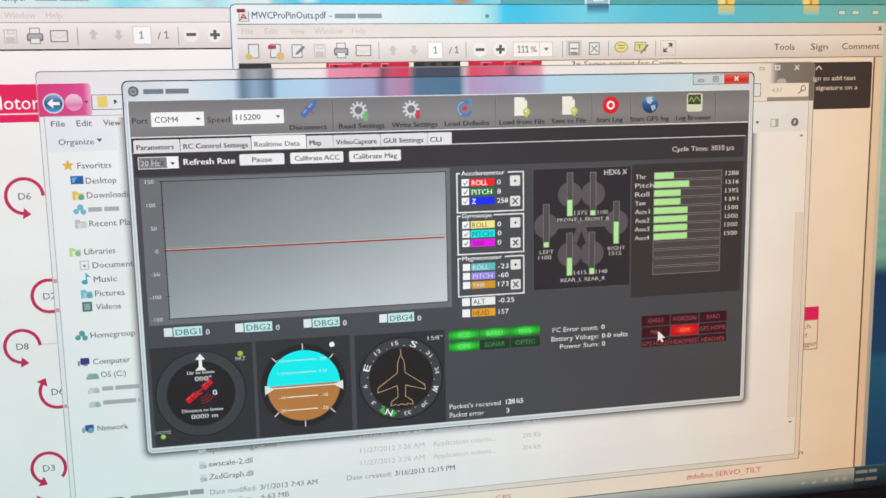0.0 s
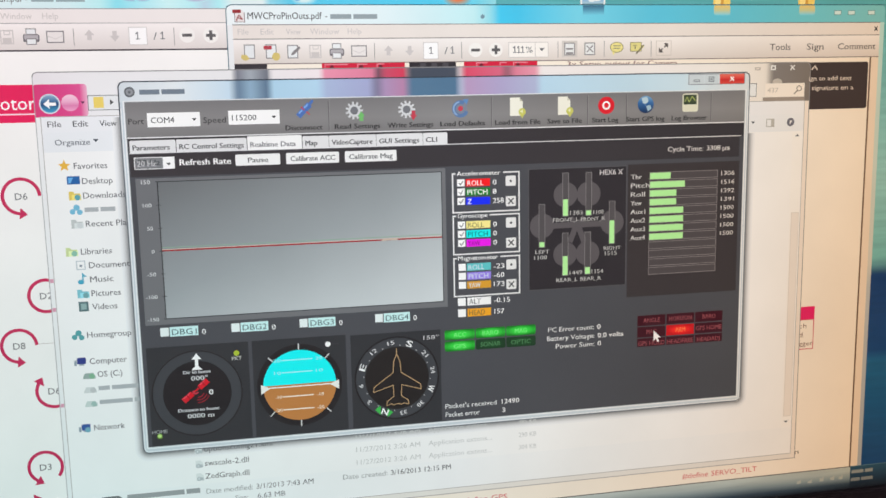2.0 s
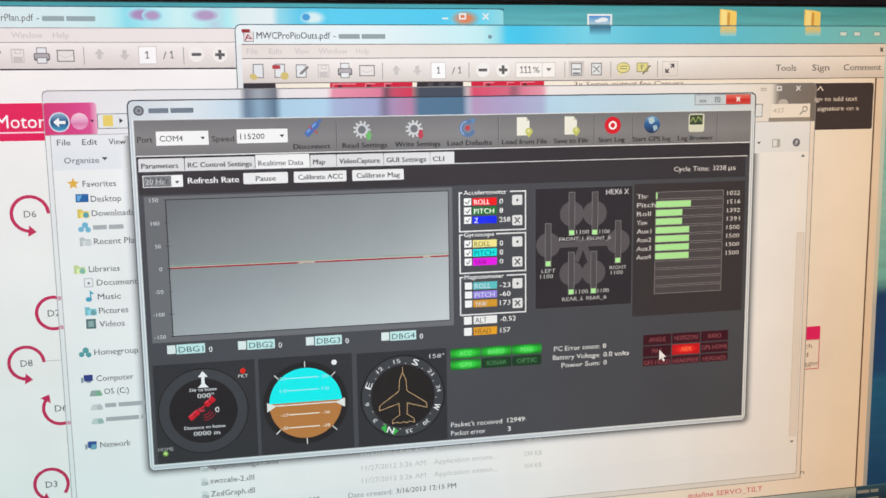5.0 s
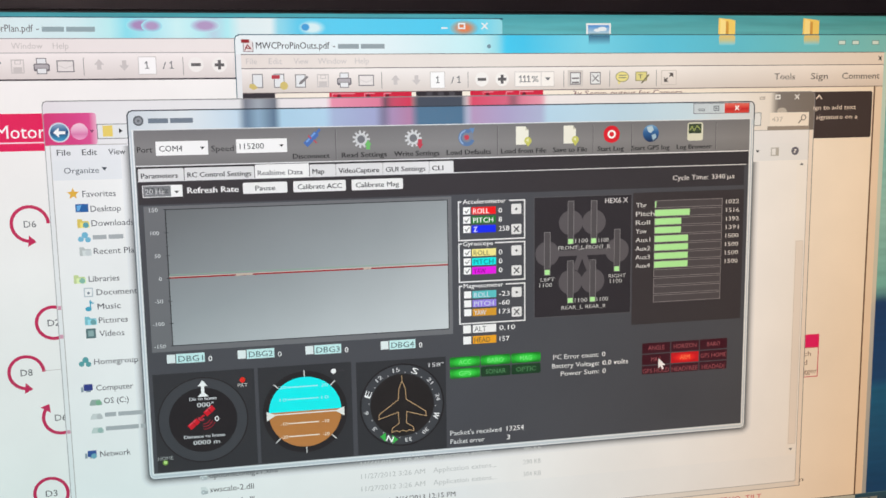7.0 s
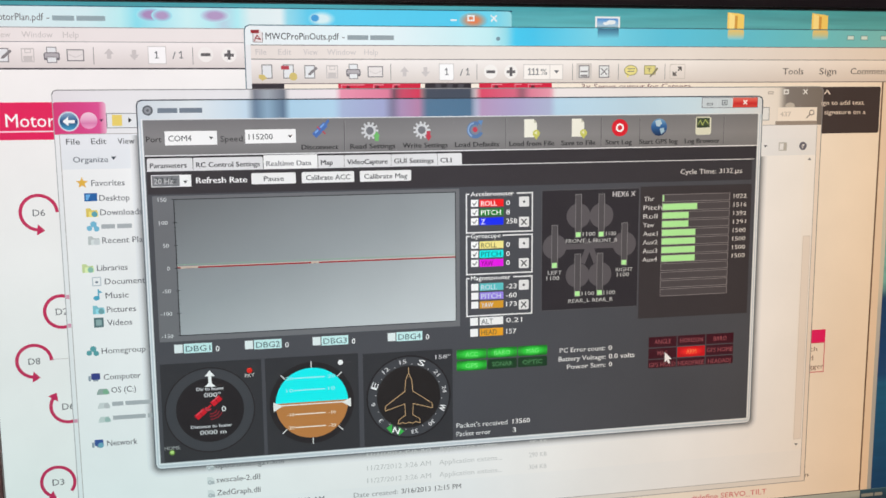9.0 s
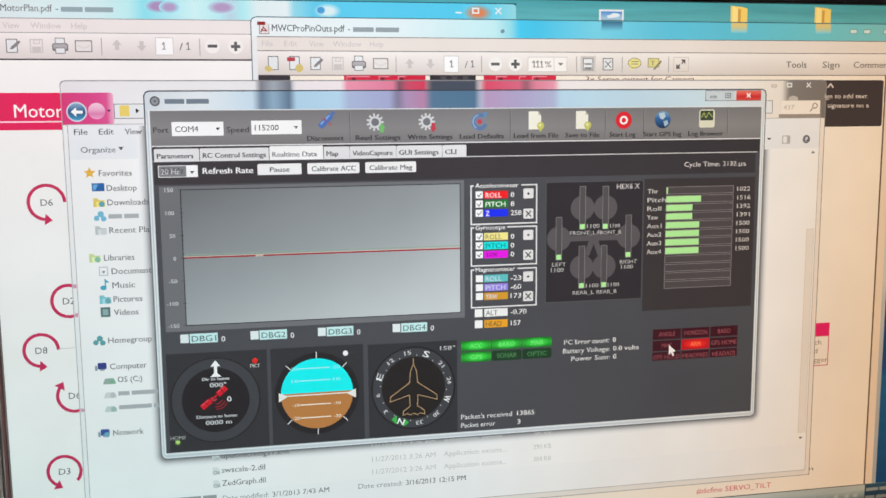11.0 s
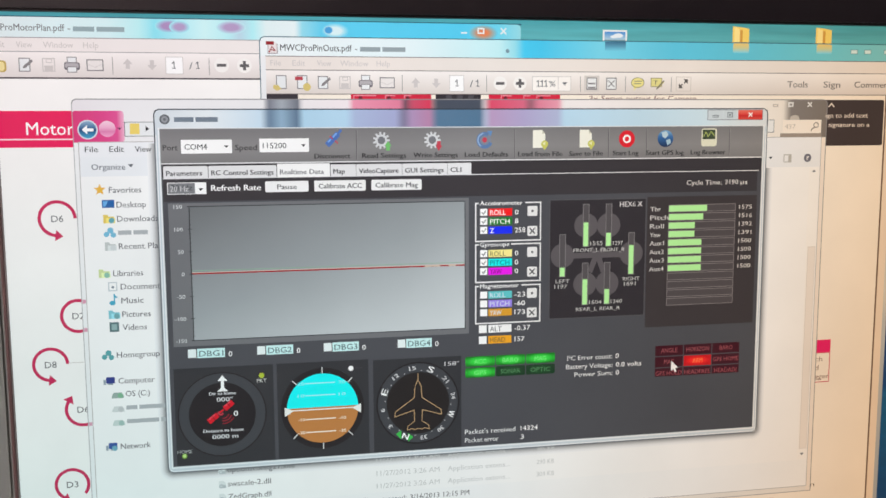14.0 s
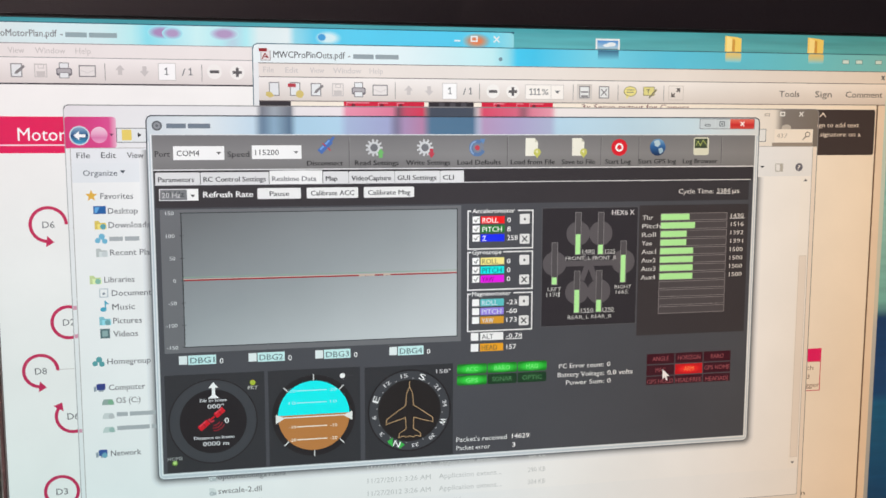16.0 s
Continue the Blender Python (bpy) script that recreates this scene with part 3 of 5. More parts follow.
# ---------------------------------------------------------------- file browser window
files = thing("file_browser", 720, 829, "pale glass file browser with a folder tree and file list", "file browser")
glass3 = lit((225, 235, 240), ((104, (236, 232, 236)), (200, (240, 240, 242)), (384, (238, 238, 240)), (392, (120, 124, 136)), (412, (168, 176, 186)), (437, (112, 118, 130)), (444, (240, 236, 238)), (516, (242, 232, 236)), (524, (236, 150, 176)), (596, (228, 130, 160)), (606, (120, 84, 100)), (618, (206, 80, 108)), (646, (220, 60, 92)), (651, (150, 128, 134)), (657, (72, 80, 94)), (727, (72, 80, 94)), (735, (206, 196, 200)), (744, (222, 76, 106)), (800, (216, 104, 132)), (812, (150, 96, 112)), (826, (222, 130, 154)), (860, (234, 158, 178)), (868, (242, 236, 236)), (1180, (244, 240, 236)), (1262, (240, 234, 226)), (1275, (134, 129, 126)), (1340, (126, 119, 113))))
part("title_glass", rounded(104, 125.8, 1345, 190, 7, 3, 1, corners="1001"), glass3, files, "blurred see-through title bar")
part("pink_glass", rounded(104, 143, 178, 190, 5, 3.2, 0.3, corners="1101"), lit((226, 70, 150), ((104, (222, 56, 122)), (150, (224, 70, 140)), (168, (226, 84, 150)), (178, (240, 180, 208)))), files, "pink see-through stretch of the title bar")
part("rim", stroke([(104.5, 132), (106.5, 127.5), (111, 125.8), (1338, 125.8), (1343, 128), (1345, 133)], 1.5, 3.4, stroke([(1345, 134), (1345, 829)], 1.3, 3.4)), lit((142, 140, 142)), files)
part("left_rim", stroke([(104.5, 133), (104.5, 829)], 1.1, 3.4), lit((172, 172, 176)), files)
part("side_left", box(104, 190, 112, 829, 3, 1), lit((243, 244, 245)), files)
for Y0, Y1 in ((428, 434), (472, 478), (621, 626.5)):
    part("ring_ghost", box(105.5, Y0, 110.5, Y1, 3.15, 0.2), lit((220, 160, 182)), files)
part("side_right", box(1336, 190, 1345, 829, 3, 1), lit((243, 233, 222)), files)
part("side_bottom", box(112, 819, 1336, 829, 3, 1), lit((236, 232, 226)), files)
part("inner_rim", outline(111, 189, 1337, 820, 1, 3.4, stroke([(105, 829), (1345, 829)], 1.4, 3.4)), lit((176, 170, 170)), files)
back = part("back_button", disc(125.5, 171, 14, 3.6, 0.4), lit((44, 110, 168), ((157, (150, 184, 212)), (168, (60, 110, 156)), (171, (24, 66, 118)), (185, (70, 170, 214))), down=True), files, "round blue back button with a white arrow")
part("button_rim", ring(125.5, 171, 12.5, 14.5, 3.9), lit((210, 225, 235)), back)
part("back_arrow", prism(bmesh.new(), [(117, 171), (125, 164), (125, 169), (134, 169), (134, 173.5), (125, 173.5), (125, 178)], 4.1, 0.4), WHITE, back)
part("forward_button", disc(153.5, 170, 12, 3.6, 0.4), lit((244, 170, 206), ((158, (252, 214, 230)), (168, (240, 176, 208)), (174, (226, 130, 180)), (182, (244, 170, 208))), down=True), files)
part("history_arrow", prism(bmesh.new(), [(168, 168), (174, 168), (171, 172)], 3.6, 0.3), lit((110, 50, 90)), files)
part("address_box", box(178, 160, 1246, 181, 3.4, 0.4), SNOW, files)
part("address_box_edge", outline(178, 159.5, 1246, 181.5, 1, 3.6), GREYINK, files)
part("folder_badge", box(186, 162, 200, 178, 3.8, 0.3), lit((240, 214, 110)), files)
part("path_arrow", prism(bmesh.new(), [(209, 166), (209, 174), (214, 170)], 3.8, 0.3), INK, files)
part("search_shade", box(1258, 183, 1336, 189.5, 3.5, 0.3), lit((158, 148, 138)), files)
part("search_box", box(1262, 160, 1335, 183, 3.6, 0.4), lit((246, 238, 228)), files)
words("437", 1266, 175, 20, 8, 3.9, lit((196, 186, 176)), files)
part("glass_blur", disc(1284, 158, 9, 3.3, 0.1, ry=6, bm=disc(1284, 158, 6, 3.36, 0.1, ry=4)), lit((196, 190, 182)), files)
part("lens_icon", ring(1325, 169, 3.4, 5, 3.9, bm=stroke([(1321, 173), (1316, 178)], 2, 3.9)), lit((140, 130, 122)), files)
part("minimise_button", outline(1242, 133, 1252, 138, 1.6, 3.6), lit((190, 180, 172)), files)
part("restore_button", outline(1271, 130, 1280.5, 138, 2.2, 3.6), SNOW, files)
part("close_button", stroke([(1308, 130.5), (1315, 137.5)], 1.9, 3.6, stroke([(1315, 130.5), (1308, 137.5)], 1.9, 3.6)), SNOW, files)
part("menu_bar", box(112, 190, 1336, 212, 3.2, 0.5), lit((240, 242, 246)), files)
for tx, X0, X1 in (("File", 120, 139), ("Edit", 155, 176), ("View", 192, 216)):
    words(tx, X0, 204.5, X1 - X0, 9, 3.6, lit((70, 72, 80)), files, "lettering")
part("command_bar", box(112, 212, 1336, 241, 3.2, 0.5), lit((238, 241, 245)), files)
words("Organize", 128, 231, 49, 9, 3.6, lit((96, 104, 116)), files)
part("drop_arrow", prism(bmesh.new(), [(181, 223), (189, 223), (185, 228)], 3.6, 0.3), lit((70, 80, 90)), files)
part("pane_button", outline(1266, 219, 1281, 233, 1.6, 3.6, box(1275, 220, 1280, 232, 3.6, 0.3)), lit((186, 184, 178)), files)
part("help_button", disc(1311.5, 225.5, 7, 3.6, 0.4), lit((112, 112, 124)), files)
words("?", 1309, 229, 5, 7, 3.9, WHITE, files)
part("drop_arrow", prism(bmesh.new(), [(1238, 223), (1245, 223), (1241.5, 227)], 3.6, 0.3), INK, files)
part("list_area", box(112, 241, 1336, 770, 3.2, 0.5), lit((250, 250, 250)), files)
part("scroll_track", box(1316, 243, 1334, 768, 3.5, 0.3), lit((250, 249, 247)), files)
part("scroll_thumb", box(1320, 382, 1333, 748, 3.8, 0.3), lit((240, 233, 226)), files)
part("thumb_edge", outline(1319.2, 381, 1333.8, 749, 1, 3.95), lit((222, 213, 205)), files)
part("scroll_arrow", prism(bmesh.new(), [(1321, 250), (1329, 250), (1325, 246)], 3.9, 0.3, ), GREYINK, files)
part("scroll_arrow", prism(bmesh.new(), [(1321, 757), (1329, 757), (1325, 761)], 3.9, 0.3), GREYINK, files)
part("details_pane", box(112, 770, 1336, 819, 3.2, 0.5), lit((247, 248, 249)), files)
TREE = lit((92, 94, 102))


def tree_row(text, X, Y, w, color, shape, brand=False, badge=None):
    """One row of the folder tree: its small picture and its word."""
    cx = X - 13 if X < 156 else X - 12
    if shape == "star":
        bm = prism(bmesh.new(), [(cx + (9 if i % 2 == 0 else 4) * math.sin(math.pi * i / 5), Y - 5 - (9 if i % 2 == 0 else 4) * math.cos(math.pi * i / 5)) for i in range(10)], 3.7, 0.4)
    elif shape == "screen":
        bm = box(cx - 9, Y - 12, cx + 9, Y, 3.7, 0.4)
    elif shape == "note":
        bm = stroke([(cx + 2, Y - 14), (cx + 2, Y)], 2, 3.7, disc(cx - 1, Y - 1, 4.5, 3.7, 0.4, ry=3.5, bm=prism(bmesh.new(), [(cx + 2, Y - 14), (cx + 8, Y - 9), (cx + 2, Y - 9)], 3.6, 0.4)))
    elif shape == "page":
        bm = outline(cx - 6, Y - 12, cx + 7, Y + 2, 1.4, 3.7)
    elif shape == "monitor":
        bm = rounded(cx - 5, Y - 11, cx + 8, Y - 1, 1.5, 3.7, 0.4)
    elif shape == "film":
        bm = outline(cx - 7, Y - 13, cx + 7, Y + 2, 3, 3.7)
    elif shape == "drive":
        bm = prism(bmesh.new(), [(cx - 9, Y - 1), (cx - 6, Y - 7), (cx + 6, Y - 7), (cx + 9, Y - 1), (cx + 9, Y + 2), (cx - 9, Y + 2)], 3.7, 0.4)
    elif shape == "balls":
        bm = disc(cx - 5, Y - 2, 4, 3.7, 0.4, disc(cx + 5, Y - 1, 4, 3.7, 0.4, disc(cx + 1, Y - 8, 4.5, 3.7, 0.4)))
    else:
        bm = prism(bmesh.new(), [(cx - 8, Y - 11), (cx - 2, Y - 11), (cx, Y - 8), (cx + 8, Y - 8), (cx + 8, Y + 2), (cx - 8, Y + 2)], 3.7, 0.4)
    ob = part("tree_icon", bm, lit(color), files)
    if shape == "screen":
        part("icon_glint", prism(bmesh.new(), [(cx - 7, Y - 10), (cx, Y - 10), (cx - 4, Y - 2), (cx - 7, Y - 2)], 4.0, 0.3), lit((110, 180, 235)), ob)
    elif shape == "folder":
        part("icon_front", box(cx - 4, Y - 6, cx + 9, Y + 2, 4.0, 0.3), lit(tuple(min(255, c + 30) for c in color)), ob)
    elif shape == "film":
        part("icon_front", box(cx - 4, Y - 10, cx + 4, Y - 1, 3.6, 0.3), lit((150, 180, 180)), ob)
    if shape == "monitor":
        part("icon_tower", box(cx - 9, Y - 7, cx - 5.5, Y + 1, 3.6, 0.4, box(cx - 2, Y - 1, cx + 5, Y + 1.5, 3.6, 0.4)), lit((150, 164, 176)), ob)
    if badge:
        part("icon_badge", disc(cx + 4, Y - 2, 4.2, 4.2, 0.3) if shape != "page" else disc(cx + 0.5, Y - 4, 2, 4.2, 0.3), lit(tuple((2 * v + 210) // 3 for v in badge)), ob)
    if brand:
        bars(X, Y - 1, w, 6.5, 3.7, lit((178, 183, 187)), files, brand, "lettering")
    else:
        words(text, X, Y, w, 9.5, 3.7, TREE, files, "lettering", bold=0.15)


for row in (("Favorites", 151.5, 266, 47, (238, 186, 70), "star"), ("Desktop", 161.5, 288.5, 43, (30, 100, 170), "screen"), ("Downloads", 161.5, 310, 60, (232, 206, 100), "folder", False, (40, 150, 170)),
            ("", 162, 331, 45, (120, 190, 220), "balls", (21,)), ("Recent Places", 162, 352, 76, (196, 202, 202), "folder", False, (214, 222, 226)), ("Libraries", 152, 393.5, 44, (206, 222, 160), "folder", False, (110, 190, 160)),
            ("Documents", 162, 414.5, 63, (190, 200, 208), "page", False, (90, 110, 130)), ("Music", 162, 436, 33, (70, 170, 200), "note"), ("Pictures", 162.5, 457.5, 42, (130, 200, 214), "folder", False, (70, 150, 160)),
            ("Videos", 162, 478, 36, (90, 120, 124), "film"), ("Homegroup", 151.5, 521, 64, (90, 165, 170), "balls"), ("Computer", 152, 562, 54, (50, 66, 140), "monitor"),
            ("OS (C:)", 162, 583, 36, (156, 176, 170), "drive", False, (90, 170, 120)), ("", 162, 605, 74, (214, 219, 219), "drive", (18,), (190, 196, 198)), ("", 162, 627, 72, (204, 218, 215), "drive", (50,), (140, 186, 178)), ("Network", 151, 667, 45, (50, 90, 160), "monitor", False, (70, 160, 190))):
    tree_row(*row)
LIST = lit((106, 109, 112))
FAINT = lit((206, 208, 208))
for text, Y, w in (("optionsconfig21.xml", 717, 106), ("swscale-2.dll", 740.5, 68), ("ZedGraph.dll", 762, 68)):
    sheet_icon = part("file_icon", prism(bmesh.new(), [(298, Y - 10), (305, Y - 10), (309, Y - 6), (309, Y + 2), (298, Y + 2)], 3.7, 0.3), lit((228, 233, 233)), files)
    part("icon_foot", ring(302, Y - 1, 1.6, 3.6, 3.9, n=10, bm=box(303, Y - 3, 309, Y + 2, 3.85, 0.2)), lit((186, 194, 198)), sheet_icon)
    words(text, 312, Y, w, 9.5, 3.7, LIST, files, "lettering", bold=0.15)
    words("11/27/2012 3:26 AM", 552, Y + 1, 106, 9, 3.7, FAINT, files, "lettering", bold=0.15)
    words("Application extens...", 672, Y + 1, 108, 9, 3.7, FAINT, files, "lettering", bold=0.15)
    words({717: "385 KB", 740.5: "290 KB"}.get(Y, "304 KB"), 827, Y + 1, 31, 8.5, 3.7, FAINT, files, "lettering", bold=0.15)
part("program_icon", rounded(150, 776, 185, 812, 8, 3.7, 0.4), lit((120, 124, 126)), files)
bars(192, 784, 112, 8, 3.7, lit((160, 164, 166)), files, (88,), "lettering")
words("Date modified:", 312, 787, 72, 9, 3.7, lit((160, 164, 166)), files, "lettering", bold=0.15)
words("3/1/2013 7:43 AM", 390, 787, 91, 9, 3.7, lit((124, 126, 130)), files, "lettering", bold=0.15)
words("Size:", 356, 803, 20, 9, 3.7, lit((160, 164, 166)), files, "lettering", bold=0.15)
words("6.63 MB", 391, 803, 44, 9, 3.7, lit((124, 126, 130)), files, "lettering", bold=0.15)
words("Date created:", 529, 786, 73, 9, 3.7, lit((160, 164, 166)), files, "lettering", bold=0.15)
words("3/16/2013 12:15 PM", 608, 786, 101, 9, 3.7, lit((96, 98, 102)), files, "lettering", bold=0.15)

# ---------------------------------------------------------------- copter control window
gui = thing("control_program", 727, 711, "dark grey copter control program with gauges and bars", "control program")
BG = lit((77, 79, 85), grain=0.06)
glass4 = lit((190, 220, 240), ((222, (214, 223, 230)), (300, (232, 240, 244)), (380, (204, 227, 243)), (393, (104, 130, 156)), (412, (146, 178, 202)), (436, (96, 122, 148)), (446, (178, 215, 238)), (512, (182, 217, 240)), (526, (172, 188, 222)), (590, (168, 174, 214)), (603, (130, 126, 156)), (616, (176, 148, 188)), (645, (186, 134, 172)), (651, (140, 134, 164)), (658, (86, 122, 152)), (727, (82, 118, 148)), (737, (178, 184, 208)), (746, (184, 154, 192)), (800, (176, 166, 206)), (858, (178, 186, 218)), (870, (188, 221, 242)), (1000, (196, 225, 242)), (1110, (206, 229, 242)), (1150, (214, 229, 237)), (1232, (222, 227, 231))))
part("title_bar", rounded(221.5, 141, 1232.5, 171, 7, 5, 1.6, corners="1001"), glass4, gui, "pale blue blurred glass title bar")
part("frame", sheet([[(221.5, 171), (229.5, 171), (229.5, 701), (229.5, 711), (225.5, 709.5), (223, 707), (221.5, 702)], [(229.5, 701), (1224.5, 701), (1224.5, 711), (229.5, 711)], [(1224.5, 171), (1232.5, 171), (1232.5, 702), (1231, 707), (1228.5, 709.5), (1224.5, 711), (1224.5, 701)]], 5, 1.6), lit((206, 216, 224)), gui, "pale glass window edge")
part("rim", stroke([(221.5, 190), (221.5, 148), (224, 143), (229, 141), (1226, 141), (1231, 144), (1232.5, 149), (1232.5, 170)], 1.8, 5.4), lit((54, 62, 74)), gui)
part("side_rim", stroke([(1232.5, 170), (1232.5, 702), (1231, 707), (1228.5, 709.5), (1224.5, 711), (229.5, 711), (225.5, 709.5), (223, 707), (221.5, 702), (221.5, 190)], 1.4, 5.35), lit((104, 112, 120)), gui)
part("inner_rim", outline(228.6, 170, 1225.4, 702, 1, 5.3), lit((150, 156, 160)), gui)
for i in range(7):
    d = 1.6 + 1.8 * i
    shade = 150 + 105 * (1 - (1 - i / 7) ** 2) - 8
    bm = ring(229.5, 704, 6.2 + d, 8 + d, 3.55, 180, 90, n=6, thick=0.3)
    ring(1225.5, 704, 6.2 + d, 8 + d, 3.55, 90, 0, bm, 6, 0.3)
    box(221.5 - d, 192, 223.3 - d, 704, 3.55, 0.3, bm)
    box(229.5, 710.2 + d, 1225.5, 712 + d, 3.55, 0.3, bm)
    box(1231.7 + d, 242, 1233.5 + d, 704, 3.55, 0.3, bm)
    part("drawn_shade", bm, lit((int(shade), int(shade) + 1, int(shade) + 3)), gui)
part("frame_shine", outline(226.5, 169, 1227.5, 704.5, 2, 5.2, stroke([(223.4, 180), (223.4, 703), (225, 707), (229.5, 709.2), (1225, 709.2), (1229, 707), (1230.6, 703), (1230.6, 180)], 1.4, 5.2)), lit((240, 243, 245)), gui)
part("badge", disc(237, 156, 7.5, 5.5, 0.4), lit((98, 104, 110)), gui)
part("badge_hub", ring(237, 156, 2, 5, 5.8), lit((150, 154, 160)), gui)
bars(251, 160, 66, 7.2, 5.4, lit((118, 132, 146)), gui, (30,), "lettering")
part("minimise_button", rounded(1122, 143, 1150, 159, 3, 5.5, 0.4, corners="0010"), lit((206, 218, 226)), gui)
part("restore_button", box(1150.8, 143, 1176, 159, 5.5, 0.4), lit((206, 218, 226)), gui)
part("button_edge", outline(1122, 142.5, 1223.5, 160, 1, 5.6), lit((120, 120, 130)), gui)
part("button_sign", outline(1131, 151.5, 1142, 155.5, 1.2, 5.8, outline(1158, 147, 1168, 155.5, 1.4, 5.8, box(1161, 150, 1165, 152.5, 5.8, 0.3))), lit((112, 120, 128)), gui)
cl = part("close_button", rounded(1178, 142.6, 1223, 159.5, 3, 5.6, 0.4, corners="0100"), lit((222, 70, 62), ((143, (236, 120, 104)), (151, (224, 66, 60)), (152, (206, 40, 42)), (160, (224, 84, 70))), down=True), gui, "red close button with a white cross")
part("cross", stroke([(1197.5, 148), (1203.5, 154)], 2.0, 6, stroke([(1203.5, 148), (1197.5, 154)], 2.0, 6)), WHITE, cl)
STRIP = lit((120, 118, 118), ((171, (125, 124, 126)), (200, (139, 138, 139)), (223, (127, 126, 127))), down=True)
part("toolbar", box(229.5, 171, 1224.5, 223, 5, 1.6), STRIP, gui, "mid grey tool strip")
part("strip_line", box(229.5, 222.3, 1224.5, 224, 5.3, 1), lit((236, 236, 238)), gui)
DARKTXT = lit((44, 44, 46))


def field(X0, Y0, X1, Y1, text, w, l=5.4):
    ob = part("drop_down", box(X0, Y0, X1, Y1, l, 0.6), WHITE, gui)
    words(text, X0 + 5, Y1 - 6, w, 9, l + 0.4, lit((70, 72, 76)), ob)
    part("drop_arrow", prism(bmesh.new(), [(X1 - 12, Y0 + 9), (X1 - 5, Y0 + 9), (X1 - 8.5, Y0 + 13)], l + 0.4, 0.3), INK, ob)


words("Port", 232.5, 203, 22, 9, 5.4, DARKTXT, gui)
field(259.5, 187, 335.5, 208, "COM4", 33.5)
words("Speed", 340, 203.5, 33, 9, 5.4, DARKTXT, gui)
field(377, 186, 453, 207, "115200", 36)
for X in (527, 785, 946, 1013, 1163):
    part("divider", box(X, 174, X + 1, 220, 5.4, 0.4), lit((84, 83, 85)), gui)
    part("divider_shine", box(X + 1, 174, X + 2, 220, 5.4, 0.4), lit((150, 149, 150)), gui)
NAVY, REDDISH, GREENISH = lit((76, 116, 188)), lit((200, 66, 84)), lit((118, 196, 112))


def tool(text, X0, X1, label=""):
    t = part("tool_button", box(X0 - 2, 172.5, X1 + 2, 221, 5.2, 0.2), STRIP, gui, label)
    words(text, X0, 217.5, X1 - X0, 8, 5.6, DARKTXT, t, bold=0.7)
    return t


t = tool("Disconnect", 461, 517, "button with a blue plug")
part("plug", stroke([(483, 195), (488, 190)], 9, 5.7, stroke([(491, 187), (497, 181)], 9, 5.7, stroke([(497, 181), (503, 174)], 4, 5.7))), NAVY, t)
part("plug_shine", stroke([(483, 192), (487, 188)], 2.4, 6, stroke([(491, 184), (496, 179)], 2.4, 6)), lit((130, 176, 236)), t)
part("spark", stroke([(486, 183), (490, 187)], 1.8, 6.2, stroke([(494, 190), (498, 194)], 1.8, 6.2)), REDDISH, t)


def gear(X, Y, t, color, up):
    bm = ring(X, Y, 6, 9.4, 5.7)
    for i in range(11):
        a = 2 * math.pi * i / 11
        stroke([(X + 9 * math.cos(a), Y + 9 * math.sin(a)), (X + 12.6 * math.cos(a), Y + 12.6 * math.sin(a))], 3.1, 5.7, bm)
    part("gear", bm, lit((214, 216, 219)), t)
    part("gear_hub", disc(X, Y, 6, 5.5, 0.3), lit((120, 122, 128)), t)
    k = 1 if up else -1
    c = Y + 9
    part("arrow", prism(bmesh.new(), [(X + 7.5, c + 7 * k), (X + 7.5, c), (X + 5, c), (X + 10.5, c - 8 * k), (X + 16, c), (X + 13.5, c), (X + 13.5, c + 7 * k)], 6.1, 0.4), color, t)


gear(567, 190, tool("Read Settings", 536, 606), GREENISH, True)
gear(649, 190, tool("Write Settings", 618, 690), REDDISH, False)
t = tool("Load Defaults", 702, 774, "button with a round blue arrow")
part("round_ground", disc(735, 191, 11, 5.5, 0.3), lit((128, 134, 148)), t)
part("round_arrow", ring(735, 191, 7.5, 13.5, 5.7, 20, 305), lit((92, 124, 170)), t)
part("round_shine", ring(735, 191, 10, 12, 5.9, 120, 260), lit((150, 178, 212)), t)
part("arrow_head", prism(bmesh.new(), [(739, 176), (748, 176), (745, 185)], 5.9, 0.4), lit((98, 140, 190)), t)
part("red_dot", disc(735, 190.5, 4, 6, 0.4), REDDISH, t)
for text, X0, X1, X in (("Load from File", 791, 866, 827), ("Save to File", 878, 936, 907)):
    t = tool(text, X0, X1)
    part("sheet", prism(bmesh.new(), [(X - 11, 175), (X + 5, 175), (X + 10, 181), (X + 10, 204), (X - 11, 204)], 5.7, 0.4), lit((246, 245, 232)), t)
    part("sheet_corner", prism(bmesh.new(), [(X + 5, 175), (X + 10, 181), (X + 5, 181)], 5.9, 0.3), lit((206, 204, 186)), t)
    part("badge", prism(disc(X + 9, 198, 6, 6, 0.4), [(X + 3, 199), (X + 15, 199), (X + 9, 208)], 5.9, 0.3), lit((206, 206, 104)), t)
    part("badge_arrow", prism(bmesh.new(), [(X + 5, 197), (X + 10, 194), (X + 10, 200)], 6.3, 0.3), lit((236, 238, 190)), t)
t = tool("Start Log", 954, 999, "button with a red record ring")
part("record_disc", disc(978.5, 190.5, 14, 5.7, 0.4), lit((226, 32, 48)), t)
part("record_ring", ring(978.5, 190.5, 4, 7, 6), WHITE, t)
t = tool("Start GPS log", 1013, 1080, "button with a small globe")
part("globe", disc(1047, 190.5, 14, 5.7, 0.4), lit((40, 90, 150), ((177, (120, 172, 214)), (188, (52, 106, 166)), (205, (14, 36, 74))), down=True), t)
part("land", prism(bmesh.new(), [(1040, 180), (1049, 178), (1052, 185), (1047, 190), (1042, 188)], 6, 0.3), lit((190, 214, 225)), t)
